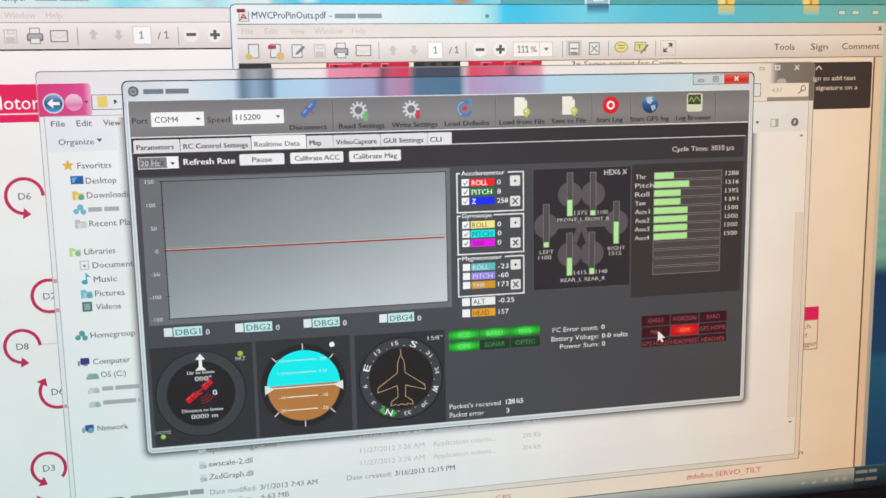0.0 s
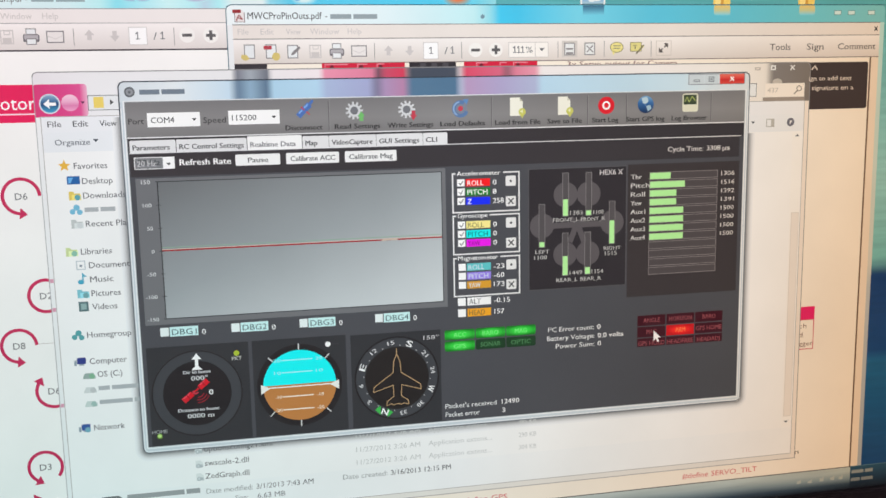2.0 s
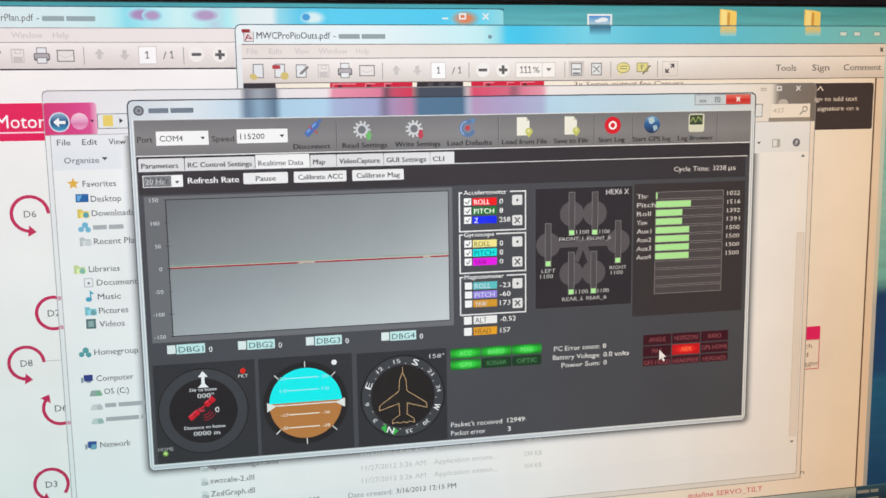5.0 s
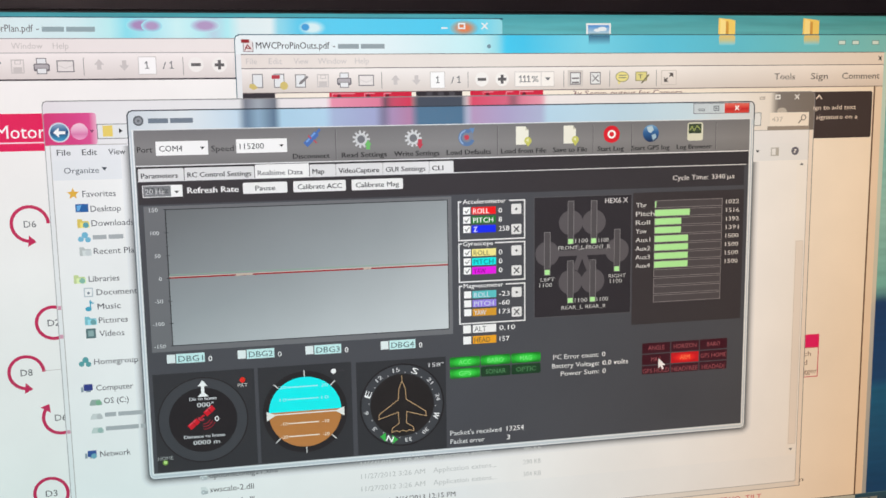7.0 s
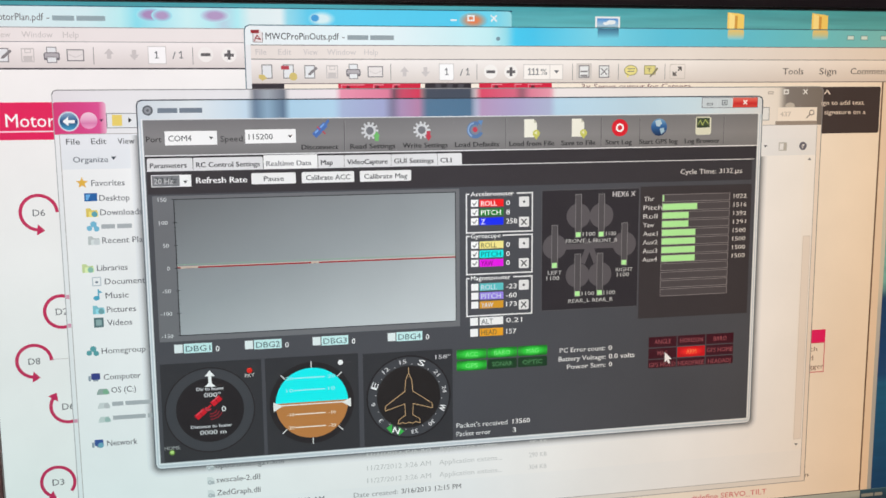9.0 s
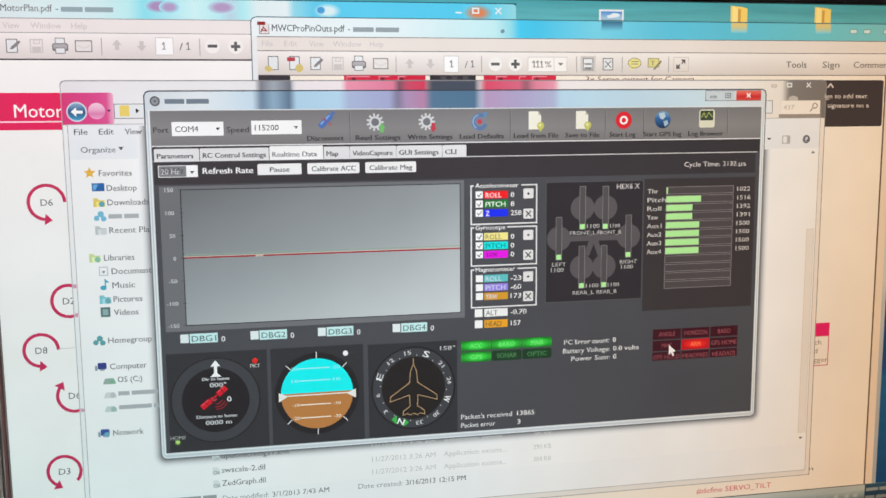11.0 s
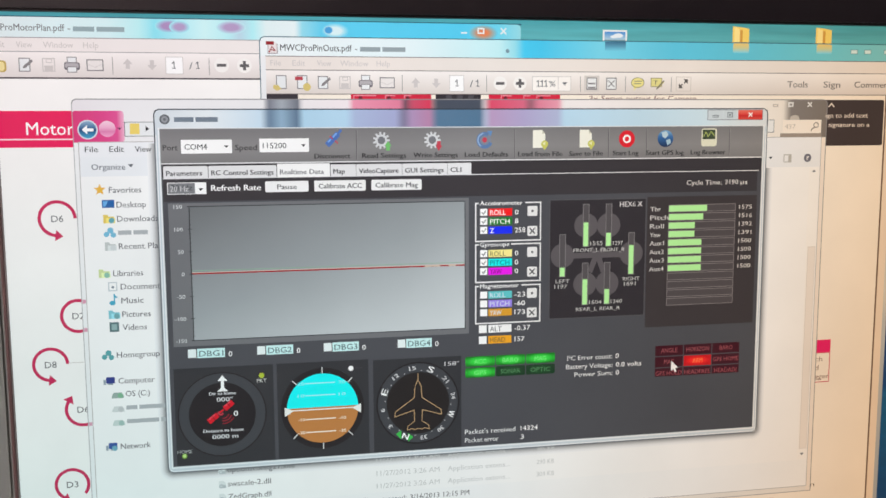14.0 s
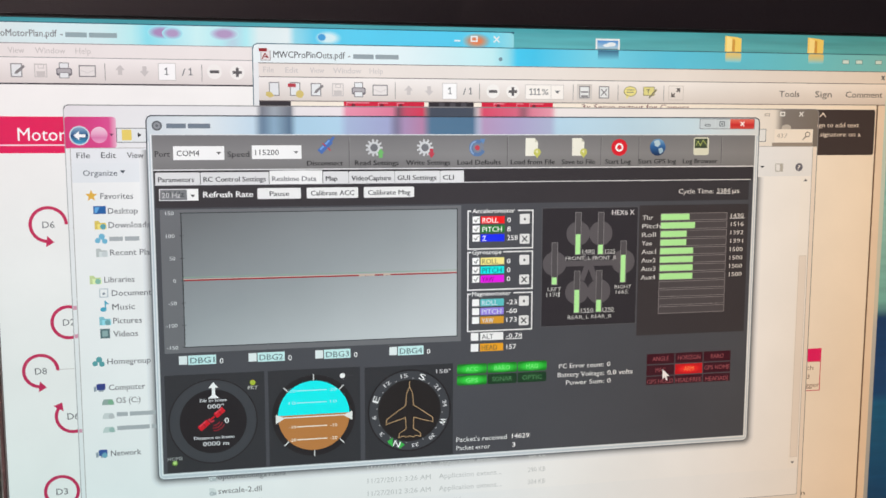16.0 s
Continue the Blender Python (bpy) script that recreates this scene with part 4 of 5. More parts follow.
part("land", prism(bmesh.new(), [(1048, 193), (1055, 191), (1057, 197), (1051, 202)], 6, 0.3), lit((170, 200, 215)), t)
t = tool("Log Browser", 1093, 1156, "button with a small log screen")
part("sheet", rounded(1112, 174, 1140, 204, 4, 5.7, 0.4), lit((226, 226, 204)), t)
part("log_screen", box(1114, 176, 1137, 192, 6, 0.3), lit((58, 72, 52)), t)
part("log_grid", box(1114, 180, 1137, 180.8, 6.15, 0.2, box(1114, 186, 1137, 186.8, 6.15, 0.2)), lit((98, 112, 80)), t)
part("log_trace", stroke([(1116, 187), (1120, 180), (1124, 188), (1129, 179), (1135, 186)], 1.4, 6.3), lit((176, 190, 110)), t)

# tabs and the row of buttons under them
part("tab_strip", box(229.5, 224, 1224.5, 246.5, 5, 1.6), lit((56, 53, 57)), gui)
part("tab_line", box(231, 245.3, 1220, 247.2, 5.3, 1, box(1218, 247, 1220, 700, 5.3, 1)), lit((236, 236, 236)), gui)
for text, X0, X1, front in (("Parameters", 232, 298, 0), ("RC Control Settings", 299, 402, 0), ("Realtime Data", 403, 485, 1), ("Map", 486, 526, 0), ("VideoCapture", 526.5, 599.5, 0), ("GUI Settings", 600, 673.5, 0), ("CLI", 674, 713, 0)):
    t = part("tab", rounded(X0, 227 - 2 * front, X1, 246, 2, 5.5, 0.8, corners="1001"), lit((250, 250, 250) if front else (232, 232, 234)), gui)
    words(text, X0 + 4, 241.5, min(X1 - X0 - 9, 5 * len(text) + 3), 8, 5.9, lit((122, 122, 128) if front else (66, 66, 72)), t, bold=0.6)

plate_holes = [(268, 289, 702, 499), (846, 290, 1015, 490), (1017, 288, 1218, 512), (796.5, 670.6, 830, 681.4), (785, 496.5, 813.8, 508.5), (1157, 259.3, 1183, 270)]
part("client_sheet", plate(229.5, 246.5, 1224.5, 701, plate_holes, 7, 1), BG, gui, "dark grey program surface")
STRIPBACK = lit((58, 55, 59))
part("rate_strip", plate(231, 247.5, 1217, 281, [(1157, 259.3, 1183, 270)], 7.15, 0.2), STRIPBACK, gui)
field(237, 252, 295, 270, "20 Hz", 32, 7.5)
part("rate_mark", box(238, 253, 278, 269, 7.7, 0.2), lit((128, 130, 134)), gui)
words("20 Hz", 241, 265.5, 27, 8.5, 8.0, lit((210, 210, 212)), gui)
words("Refresh Rate", 302, 265.5, 75, 9.5, 7.6, WHITE, gui, bold=0.7)
for text, X0, X1, w in (("Pause", 384, 451, 30), ("Calibrate ACC", 460, 541, 68), ("Calibrate Mag", 550, 631, 68)):
    t = part("push_button", rounded(X0, 252, X1, 269, 2, 7.5, 0.4), lit((246, 246, 246)), gui)
    words(text, (X0 + X1 - w) / 2, 264.5, w, 8, 7.9, lit((86, 88, 92)), t, bold=0.5)
words("Cycle Time:", 1087, 269, 64, 8.5, 7.6, lit((226, 224, 222)), gui)
words("\u00b5s", 1186, 269, 13, 8.5, 7.6, lit((226, 224, 222)), gui)

# graph: a framed window in the sheet, with the trace in it
graph = part("graph_frame", plate(237, 283.5, 708.5, 508, [(268, 289, 702, 499)], 7.5, 0.6), lit((116, 118, 122)), gui, "grey graph frame with a scale")
part("graph_ground", box(229, 286, 712, 502, 4.5, 0.5), lit((150, 155, 158), ((289, (112, 116, 119)), (390, (158, 165, 169)), (499, (212, 219, 222))), down=True, lean=(268, 702)), graph, "pale grey graph ground, lighter below")
part("graph_edge", outline(267.4, 288.4, 702.6, 499.6, 1.2, 7.8), lit((44, 46, 50)), graph)
for i, text in enumerate(("150", "100", "50", "0", "-50", "-100", "-150")):
    Y = 289 + 35 * i
    words(text, 257.5 - 4.2 * len(text), Y + 3, 4.2 * len(text), 6.3, 7.9, lit((218, 220, 222)), graph)
    for k in range(5 if i < 6 else 1):
        part("tick", box(265 if k == 0 else 267, Y + 7 * k - 0.5, 271 if k == 0 else 269.5, Y + 7 * k + 0.5, 8.0, 0.3), lit((30, 32, 34)), graph)
part("pale_trace", box(266, 391.4, 703, 392.6, 5.3, 0.3), lit((206, 190, 178)), gui)
part("trace", box(266, 392.7, 703, 394.8, 5.4, 0.3), lit((164, 24, 40)), gui, "thin red trace across the graph")
part("green_trace", box(266, 388.6, 703, 389.6, 5.2, 0.3), lit((140, 176, 150)), gui)
BLIPS = []
for X0, w in ((628, 24), (826, 10), (1226, 24), (1266, 10)):
    BLIPS.append((part("trace_blip", stroke([(700, 394.2), (700 + w * 0.45, 393.0), (700 + w, 393.6)], 2.6, 5.9), lit((206, 186, 170)), gui), X0 - 700))

# three sensor boxes
for name, Y0, rows in (("Accelerometer", 292, (("ROLL", (250, 24, 30), "0", 1), ("PITCH", (26, 130, 44), "8", 1), ("Z", (16, 44, 250), "258", 1))),
                       ("Gyroscope", 360, (("ROLL", (250, 238, 150), "0", 1), ("PITCH", (10, 240, 240), "0", 1), ("YAW", (240, 20, 240), "0", 1))),
                       ("Magnetometer", 429, (("ROLL", (96, 200, 204), "-23", 0), ("PITCH", (156, 136, 236), "-60", 0), ("YAW", (222, 160, 44), "173", 0)))):
    g = part("sensor_box", outline(719, Y0, 831, Y0 + 64.5, 2.2, 7.6), lit((240, 240, 240)), gui, "white outlined sensor box with coloured rows")
    part("name_gap", box(725, Y0 - 1, 727 + 5.9 * len(name), Y0 + 3, 7.8, 0.3), BG, g)
    words(name, 727, Y0 + 4.5, 5.5 * len(name), 7.5, 8.1, WHITE, g)
    for i, (text, c, val, on) in enumerate(rows):
        Y = Y0 + 10 + 14.8 * i
        part("tick_box", box(727.5, Y, 739.5, Y + 11.5, 7.6, 0.4), WHITE, g)
        if on:
            part("tick_mark", stroke([(730.5, Y + 6), (733, Y + 9), (737, Y + 3)], 1.4, 7.9), GREYINK, g)
        part("row_swatch", box(741.5, Y, 781.5, Y + 12, 7.6, 0.4), lit(c), g)
        words(text, 744, Y + 10.5, 6.6 * len(text), 8.5, 7.9, WHITE if sum(c) < 420 else lit(tuple(int(v * 0.55) for v in c)) if on else lit((216, 226, 238)), g)
        words(val, 786, Y + 10.5, 6 * len(val), 8.5, 7.9, WHITE, g)
    for Y, s in ((Y0 + 7, "dot"), (Y0 + 40, "x")):
        part("small_button", rounded(807.5, Y, 824.5, Y + 16.5, 2, 7.6, 0.4), lit((238, 238, 238)), g)
        part("button_sign", disc(816, Y + 8.5, 2, 7.9, 0.3) if s == "dot" else stroke([(812, Y + 4), (820, Y + 12.5)], 2, 7.9, stroke([(820, Y + 4), (812, Y + 12.5)], 2, 7.9)), lit((70, 70, 74)), g)
for text, Y, c, val in (("ALT", 495.5, (250, 250, 250), ""), ("HEAD", 514, (244, 170, 36), "157")):
    g = part("readout", box(741.5, Y, 781, Y + 13, 7.5, 0.4), lit(c), gui)
    part("tick_box", box(725.5, Y, 738.5, Y + 13, 7.5, 0.4), WHITE, g)
    words(text, 744, Y + 11, 6.6 * len(text), 9, 7.9, lit((120, 100, 60)) if text == "HEAD" else GREYINK, g)
    if val:
        words(val, 786.5, Y + 11, 5.6 * len(val), 8.5, 7.9, WHITE, g)
for i, X in enumerate((258, 364.5, 469.5, 589.5)):
    g = part("readout", box(X + 14, 512.5, X + 56.5, 527.5, 7.5, 0.4), lit((208, 244, 244)), gui, "pale aqua value row")
    part("tick_box", box(X, 513, X + 12.5, 526.5, 7.5, 0.4), lit((236, 246, 246)), g)
    words("DBG%d" % (i + 1), X + 17, 525, 37, 9.5, 7.9, lit((84, 116, 120)), g)
    words("0", X + 62, 527, 5.5, 9, 7.9, WHITE, g)

# copter plan with six motor columns that fill from below
WIDE = 9.0
COPTERBACK = lit((48, 45, 50))
READING = [("FRONT_L", 917, 367.5, 22), ("FRONT_R", 957.5, 368, 17.5), ("LEFT", 855, 439, 22), ("RIGHT", 978, 438, 21), ("REAR_L", 916.5, 467.5, 22), ("REAR_R", 955, 467.5, 20)]
SLOT = [("FRONT_L", 904.5, 298.5, 1), ("FRONT_R", 944.5, 299, 1), ("LEFT", 864, 348.5, 1), ("RIGHT", 985.5, 348, 1), ("REAR_L", 904, 397.5, 2), ("REAR_R", 943, 397.5, 2)]
LEAF = lit((186, 250, 166))
SLOTBACK, DIMLINE, DISC = lit((84, 81, 84)), lit((130, 127, 129)), lit((94, 90, 94))
hexa = part("copter_plan", plate(846, 290, 1015, 490, [(x, y, x + WIDE, y + 70) for _, x, y, _ in SLOT] + [(vx - 1, vy - 8, vx + vw + 1, vy + 1) for _, vx, vy, vw in READING], 7, 0.25), COPTERBACK, gui, "black panel with a six-armed copter plan")
part("panel_edge", outline(845.5, 289.5, 1015.5, 490.5, 1.2, 7.4), lit((88, 88, 92)), hexa)
words("HEX6 X", 968, 303.5, 40, 9, 7.6, lit((226, 224, 226)), hexa)
for a, b in (((889, 384), (970, 384)), ((919, 374), (926, 384)), ((940, 374), (932, 384)), ((927, 386), (917.5, 410)), ((931, 386), (940, 410))):
    part("arm", stroke([a, b], 9.5, 7.12), DISC, hexa)
FILLS = {}
for key, x, y, lay in SLOT:
    cx, cy, r = x + WIDE / 2, y + 35, 20.5
    bm = bmesh.new()
    k = math.degrees(math.acos((WIDE / 2 + 0.8) / r))
    prism(bm, arc_pts(cx, cy, r, -k, k, 16), 7.2, 0.2)
    prism(bm, arc_pts(cx, cy, r, 180 - k, 180 + k, 16), 7.2, 0.2)
    part("rotor_disc", bm, DISC, hexa)
    part("column_back", box(x - 0.5, y - 0.5, x + WIDE + 0.5, y + 70.5, 5.4 if lay == 1 else 6.2, 0.2), SLOTBACK, hexa)
    part("column_edge", outline(x - 1, y - 1, x + WIDE + 1, y + 71, 1.0, 7.45), DIMLINE, hexa)
    long = {"FRONT_L": 50, "FRONT_R": 28, "LEFT": 26, "RIGHT": 66, "REAR_L": 62, "REAR_R": 38}[key]
    FILLS[key] = part("column_fill", box(x + 0.3, y + 70, x + WIDE - 0.3, y + 70 + long, 5.8 if lay == 1 else 6.6, 0.25), LEAF, gui, "light green column fill")
LABELTXT = lit((200, 201, 199))
for text, X, Y, w in (("FRONT_L", 887.5, 378, 44), ("FRONT_R", 935.5, 378.5, 42), ("LEFT", 857, 429.5, 24), ("RIGHT", 975.5, 429, 30), ("REAR_L", 893, 478.5, 37), ("REAR_R", 935, 478.5, 36)):
    words(text, X, Y, w, 6.5, 7.7, LABELTXT, hexa)


# readings over time
VALUES = {
    "THR": [(0, 1288), (0.5, 1290), (1, 1292), (1.5, 1302), (2, 1306), (2.5, 1316), (3, 1322), (3.5, 1316), (3.8, 1290), (4, 1195), (4.2, 1085), (4.5, 1022), (6.3, 1020), (9.7, 1023), (11.7, 1023), (12, 1070), (12.5, 1190), (13, 1435), (13.5, 1540), (14, 1575), (14.5, 1625), (15, 1690), (15.5, 1690), (16, 1430)],
    "FRONT_L": [(0, 1375), (1.5, 1380), (2.5, 1392), (3, 1392), (3.7, 1375), (4, 1330), (4.2, 1105), (4.5, 1110), (12, 1115), (12.5, 1330), (13, 1490), (13.5, 1545), (14, 1570), (14.5, 1610), (15, 1630), (15.5, 1650), (16, 1480)],
    "FRONT_R": [(0, 1110), (12.4, 1115), (13, 1235), (13.5, 1285), (14, 1315), (14.5, 1352), (15, 1360), (15.5, 1380), (16, 1225)],
    "LEFT": [(0, 1115), (12.5, 1120), (13, 1145), (13.5, 1185), (14, 1215), (14.5, 1255), (15, 1300), (15.5, 1290), (16, 1170)],
    "RIGHT": [(0, 1515), (1, 1525), (2, 1545), (3, 1555), (3.6, 1558), (4, 1490), (4.2, 1105), (4.5, 1110), (12, 1115), (12.5, 1440), (13, 1610), (13.5, 1685), (14, 1700), (14.5, 1775), (15, 1775), (15.5, 1775), (16, 1665)],
    "REAR_L": [(0, 1415), (1, 1425), (2, 1455), (3, 1475), (3.6, 1478), (4, 1415), (4.2, 1105), (4.5, 1110), (12, 1115), (12.5, 1410), (13, 1510), (13.5, 1600), (14, 1612), (14.5, 1655), (15, 1680), (15.5, 1690), (16, 1550)],
    "REAR_R": [(0, 1140), (1.5, 1145), (2, 1160), (3, 1190), (3.6, 1185), (4, 1130), (4.3, 1110), (12.2, 1115), (12.5, 1165), (13, 1250), (13.5, 1330), (14, 1355), (14.5, 1400), (15, 1412), (15.5, 1448), (16, 1290)],
}


def counter(texts, X, Y, w, h, back, ink, columns, wide, high, layer):
    """A flat strip of numbers that runs behind a cut-out, so that one number at a time stands in it: the first stands at X, Y, the others in rows beside and below it."""
    strip = part("number_strip", box(X - 2, Y - h - 1.5, X - 2 + wide * columns, Y - h - 1.5 + high * math.ceil(len(texts) / columns), layer, 0.1), back, gui)
    bm = bmesh.new()
    for i, text in enumerate(texts):
        ob = words(text, X + wide * (i % columns), Y + high * (i // columns), w, h, layer + 0.06, ink, strip)
        mesh = ob.data
        bm.from_mesh(mesh)
        bpy.data.objects.remove(ob)
        bpy.data.meshes.remove(mesh)
    bmesh.ops.translate(bm, verts=bm.verts, vec=origin_of(strip))
    part("lettering", bm, ink, strip)
    return strip


def value_at(key, t):
    rows = VALUES[key]
    return float(np.interp(t, [a for a, _ in rows], [b for _, b in rows]))


# radio channel bars
ROW0, ROWH = 303, 14.6
CHANBACK = lit((60, 55, 57))
BARBACK = lit((80, 75, 77))
chan = part("channel_panel", plate(1017, 288, 1218, 512, [(1056.5, ROW0, 1177.5, ROW0 + 11), (1184, ROW0 - 0.5, 1211, ROW0 + 10)], 7, 0.25), CHANBACK, gui, "dark panel with twelve green channel bars")
part("bar_back", box(1056, ROW0 - 0.5, 1178, ROW0 + 11.5, 5.4, 0.3), BARBACK, chan)
for i in range(12):
    Y = ROW0 + ROWH * i
    part("bar_edge", outline(1055.5, Y - 1, 1178.5, Y + 11.8, 1.0, 7.5), lit((138, 132, 134)), chan)
    if i:
        v = (0, 516, 392, 391, 500, 500, 500, 500, 0, 0, 0, 0)[i]
        part("bar_back", box(1056.5, Y, 1177.5, Y + 10.8, 7.1, 0.1), BARBACK, chan)
        if v:
            part("bar_fill", box(1056.5, Y + 0.3, 1056.5 + 0.121 * v, Y + 10.6, 7.4, 0.3), LEAF, chan)
    if i < 8:
        words(("Thr", "Pitch", "Roll", "Yaw", "Aux1", "Aux2", "Aux3", "Aux4")[i], 1022.5, Y + 9.6, (19, 33, 25, 19, 26, 26, 26, 26)[i], 8, 7.7, lit((214, 214, 212)), chan, bold=0.3)
        if i:
            words(("1296", "1516", "1392", "1391", "1500", "1500", "1500", "1500")[i], 1185.5, Y + 8.6, 24, 7.5, 7.7, lit((220, 218, 214)), chan)
FILLS["THR"] = part("bar_fill", box(1056.5 - 86, ROW0 + 0.3, 1056.5, ROW0 + 10.7, 5.8, 0.3), LEAF, gui, "light green channel bar fill")

# state lights
for i, (text, on) in enumerate((("ACC", 1), ("BARO", 1), ("MAG", 1), ("GPS", 1), ("SONAR", 0), ("OPTIC", 0))):
    X, Y = 702.5 + 52 * (i % 3), 547.5 + 19 * (i // 3)
    g = part("sensor_light", rounded(X, Y, X + 50.5, Y + 17, 3, 7.5, 0.5), lit((36, 190, 48), ((Y, (16, 112, 30)), (Y + 8, (40, 190, 56)), (Y + 17, (18, 116, 30))), down=True) if on else lit((24, 62, 36)), gui, "lit green sensor light" if on else "unlit dark green sensor light")
    for k, (rx, ry) in enumerate(((23, 7.6), (20, 6.4), (16.5, 5.2), (12, 4)) if on else ((19, 6.2),)):
        part("lens_middle", disc(X + 25.2, Y + 8.5, rx, 7.65 + 0.05 * k, 0.12, ry=ry), lit((38 + 7 * k, 178 + 16 * k, 52 + 8 * k)) if on else lit((26, 76, 39)), g)
    words(text, X + 25 - 3.4 * len(text), Y + 12.5, 6.8 * len(text), 8, 8, lit((128, 240, 132)) if on else lit((84, 138, 92)), g)
for i, (text, on) in enumerate((("ANGLE", 0), ("HORIZON", 0), ("BARO", 0), ("MAG", 0), ("ARM", 1), ("GPS HOME", 0), ("GPS HOLD", 0), ("HEADFREE", 0), ("HEADADJ", 0))):
    X, Y = 1037.5 + 53 * (i % 3), 545.5 + 20 * (i // 3)
    g = part("mode_light", box(X, Y, X + 51, Y + (18 if i < 6 else 14.5), 7.5, 0.5), lit((206, 14, 24)) if on else lit((64, 10, 25)), gui, "lit bright red mode light" if on else "unlit dark red mode light")
    if on:
        for k, (rx, ry) in enumerate(((23, 8), (19.5, 7), (16, 5.6), (11.5, 4.2))):
            part("lens_middle", disc(X + 25.5, Y + 9, rx, 7.65 + 0.05 * k, 0.12, ry=ry), lit((216 + 13 * k, 20 + 9 * k, 26 + 4 * k)), g)
    words(text, X + 25.5 - 3 * len(text), Y + 12.5, 6 * len(text), 8, 8, lit((255, 140, 84)) if on else lit((158, 84, 92)), g)
for text, X, Y, w, val, vx, vw in (("I\u00b2C Error count:", 879, 563, 80, "0", 965, 6), ("Battery Voltage:", 877, 578, 83, "0.0 volts", 966, 46), ("Power Sum:", 892, 592, 68, "0", 966, 6), ("Packet's received", 701.5, 680, 87, "", 798, 30), ("Packet error", 701.5, 694.5, 58, "3", 798, 5.5)):
    words(text, X, Y, w, 8.5, 7.6, lit((236, 238, 238)), gui)
    if val:
        words(val, vx, Y, vw, 8.5, 7.6, WHITE, gui)

# three round gauges on dark plates
DARK, RIMG = lit((52, 54, 58)), lit((66, 69, 74))
home = part("home_gauge", box(235, 543, 388.5, 700.5, 7.4, 0.4), DARK, gui, "round dark home gauge with a red satellite")
part("dial_ring", ring(307.7, 620.5, 52, 67, 7.7), RIMG, home)
part("dial_face", disc(307.7, 620.5, 52, 7.65, 0.2), lit((34, 33, 36)), home)
part("dial_edge", ring(307.7, 620.5, 67, 69, 7.8), lit((36, 35, 37)), home)
part("up_arrow", prism(prism(bmesh.new(), [(309, 556.5), (301.5, 566), (306.5, 566), (306.5, 577), (311.5, 577), (311.5, 566), (316.5, 566)], 8.2, 0.4), [(300.5, 583), (306.5, 577), (311.5, 577), (317.5, 583)], 8.2, 0.4), WHITE, home)
words("Dir to home", 288, 588.5, 41, 5.5, 8.2, lit((210, 210, 214)), home, bold=0.7)
words("000\u00b0", 299, 599.5, 25, 7.5, 8.2, lit((214, 214, 216)), home, bold=0.7)
words("Distance to home", 277, 649, 62, 5.5, 8.2, lit((210, 210, 214)), home, bold=0.7)
words("0000 m", 290.5, 660, 40, 7.5, 8.2, lit((214, 214, 216)), home, bold=0.7)
RED = lit((222, 20, 40))
part("satellite", stroke([(288, 630), (298, 622)], 9, 8.2, stroke([(313, 610), (322, 602.5)], 9, 8.2, stroke([(301, 619), (309, 613)], 2.6, 8.2))), RED, home)
part("panel_shine", stroke([(286.5, 627.5), (295.5, 620)], 1.6, 8.45, stroke([(311.5, 607), (319.5, 600.5)], 1.6, 8.45)), lit((240, 96, 112)), home)
part("panel_line", stroke([(291, 622), (296, 628.5)], 1.1, 8.5, stroke([(315, 602.5), (320.5, 609.5)], 1.1, 8.5)), lit((120, 14, 28)), home)
part("dish", ring(305, 617, 2.4, 5, 8.4, 20, 200), lit((196, 60, 76)), home)
part("waves", ring(309, 618, 8, 9.6, 8.2, 20, 100, ring(309, 618, 12.5, 14, 8.2, 20, 100, ring(309, 618, 17, 18.2, 8.2, 25, 95))), lit((168, 30, 48)), home)
words("0", 325, 624, 6.5, 9, 8.2, WHITE, home)
words("PKT", 362.5, 571.5, 15, 6, 8.2, lit((210, 210, 206)), home)
words("HOME", 236, 680.5, 23, 6, 8.2, lit((170, 172, 172)), home)
part("home_light", disc(247, 685, 4.4, 8.2, 0.4), lit((110, 150, 60)), home, "small green light")
part("light_heart", disc(247, 684.5, 2.8, 8.5, 0.4), lit((196, 234, 140)), home)
part("light_socket", ring(370, 560.5, 4.4, 5.6, 8.2), lit((52, 50, 46)), home)

horizon = part("horizon_gauge", box(394, 543, 541, 700.5, 7.4, 0.4), DARK, gui, "round horizon gauge, cyan above and brown below")
part("dial_edge", disc(466, 620, 67, 7.6, 0.3), lit((36, 35, 37)), horizon)
part("sky_half", prism(bmesh.new(), arc_pts(466, 620, 57.5, 178, 362, 40), 7.9, 0.3), lit((0, 252, 255)), horizon, "bright cyan upper half")
part("ground_half", prism(bmesh.new(), arc_pts(466, 620, 57.5, -2, 182, 40)[::-1], 8.0, 0.3), lit((196, 130, 70)), horizon, "brown lower half")
part("horizon_line", box(410, 620.8, 524, 622.4, 8.4, 0.3), WHITE, horizon)
for xa, xb in ((405, 420), (528, 513)):
    part("side_mark", prism(bmesh.new(), [(xa, 615.5), (xb, 622), (xa, 631)], 8.6, 0.3), lit((244, 244, 240)), horizon)
for Y, c, text in ((578, (176, 248, 253), "20"), (598, (176, 248, 253), "10"), (637.5, (254, 242, 226), "-10"), (659, (254, 242, 226), "-20")):
    part("pitch_line", box(438.5, Y - 0.9, 487, Y + 0.9, 8.4, 0.3), lit(c), horizon)
    for X in (426, 492):
        words(text, X, Y + 2.5, 11, 5.5, 8.4, lit(c), horizon)
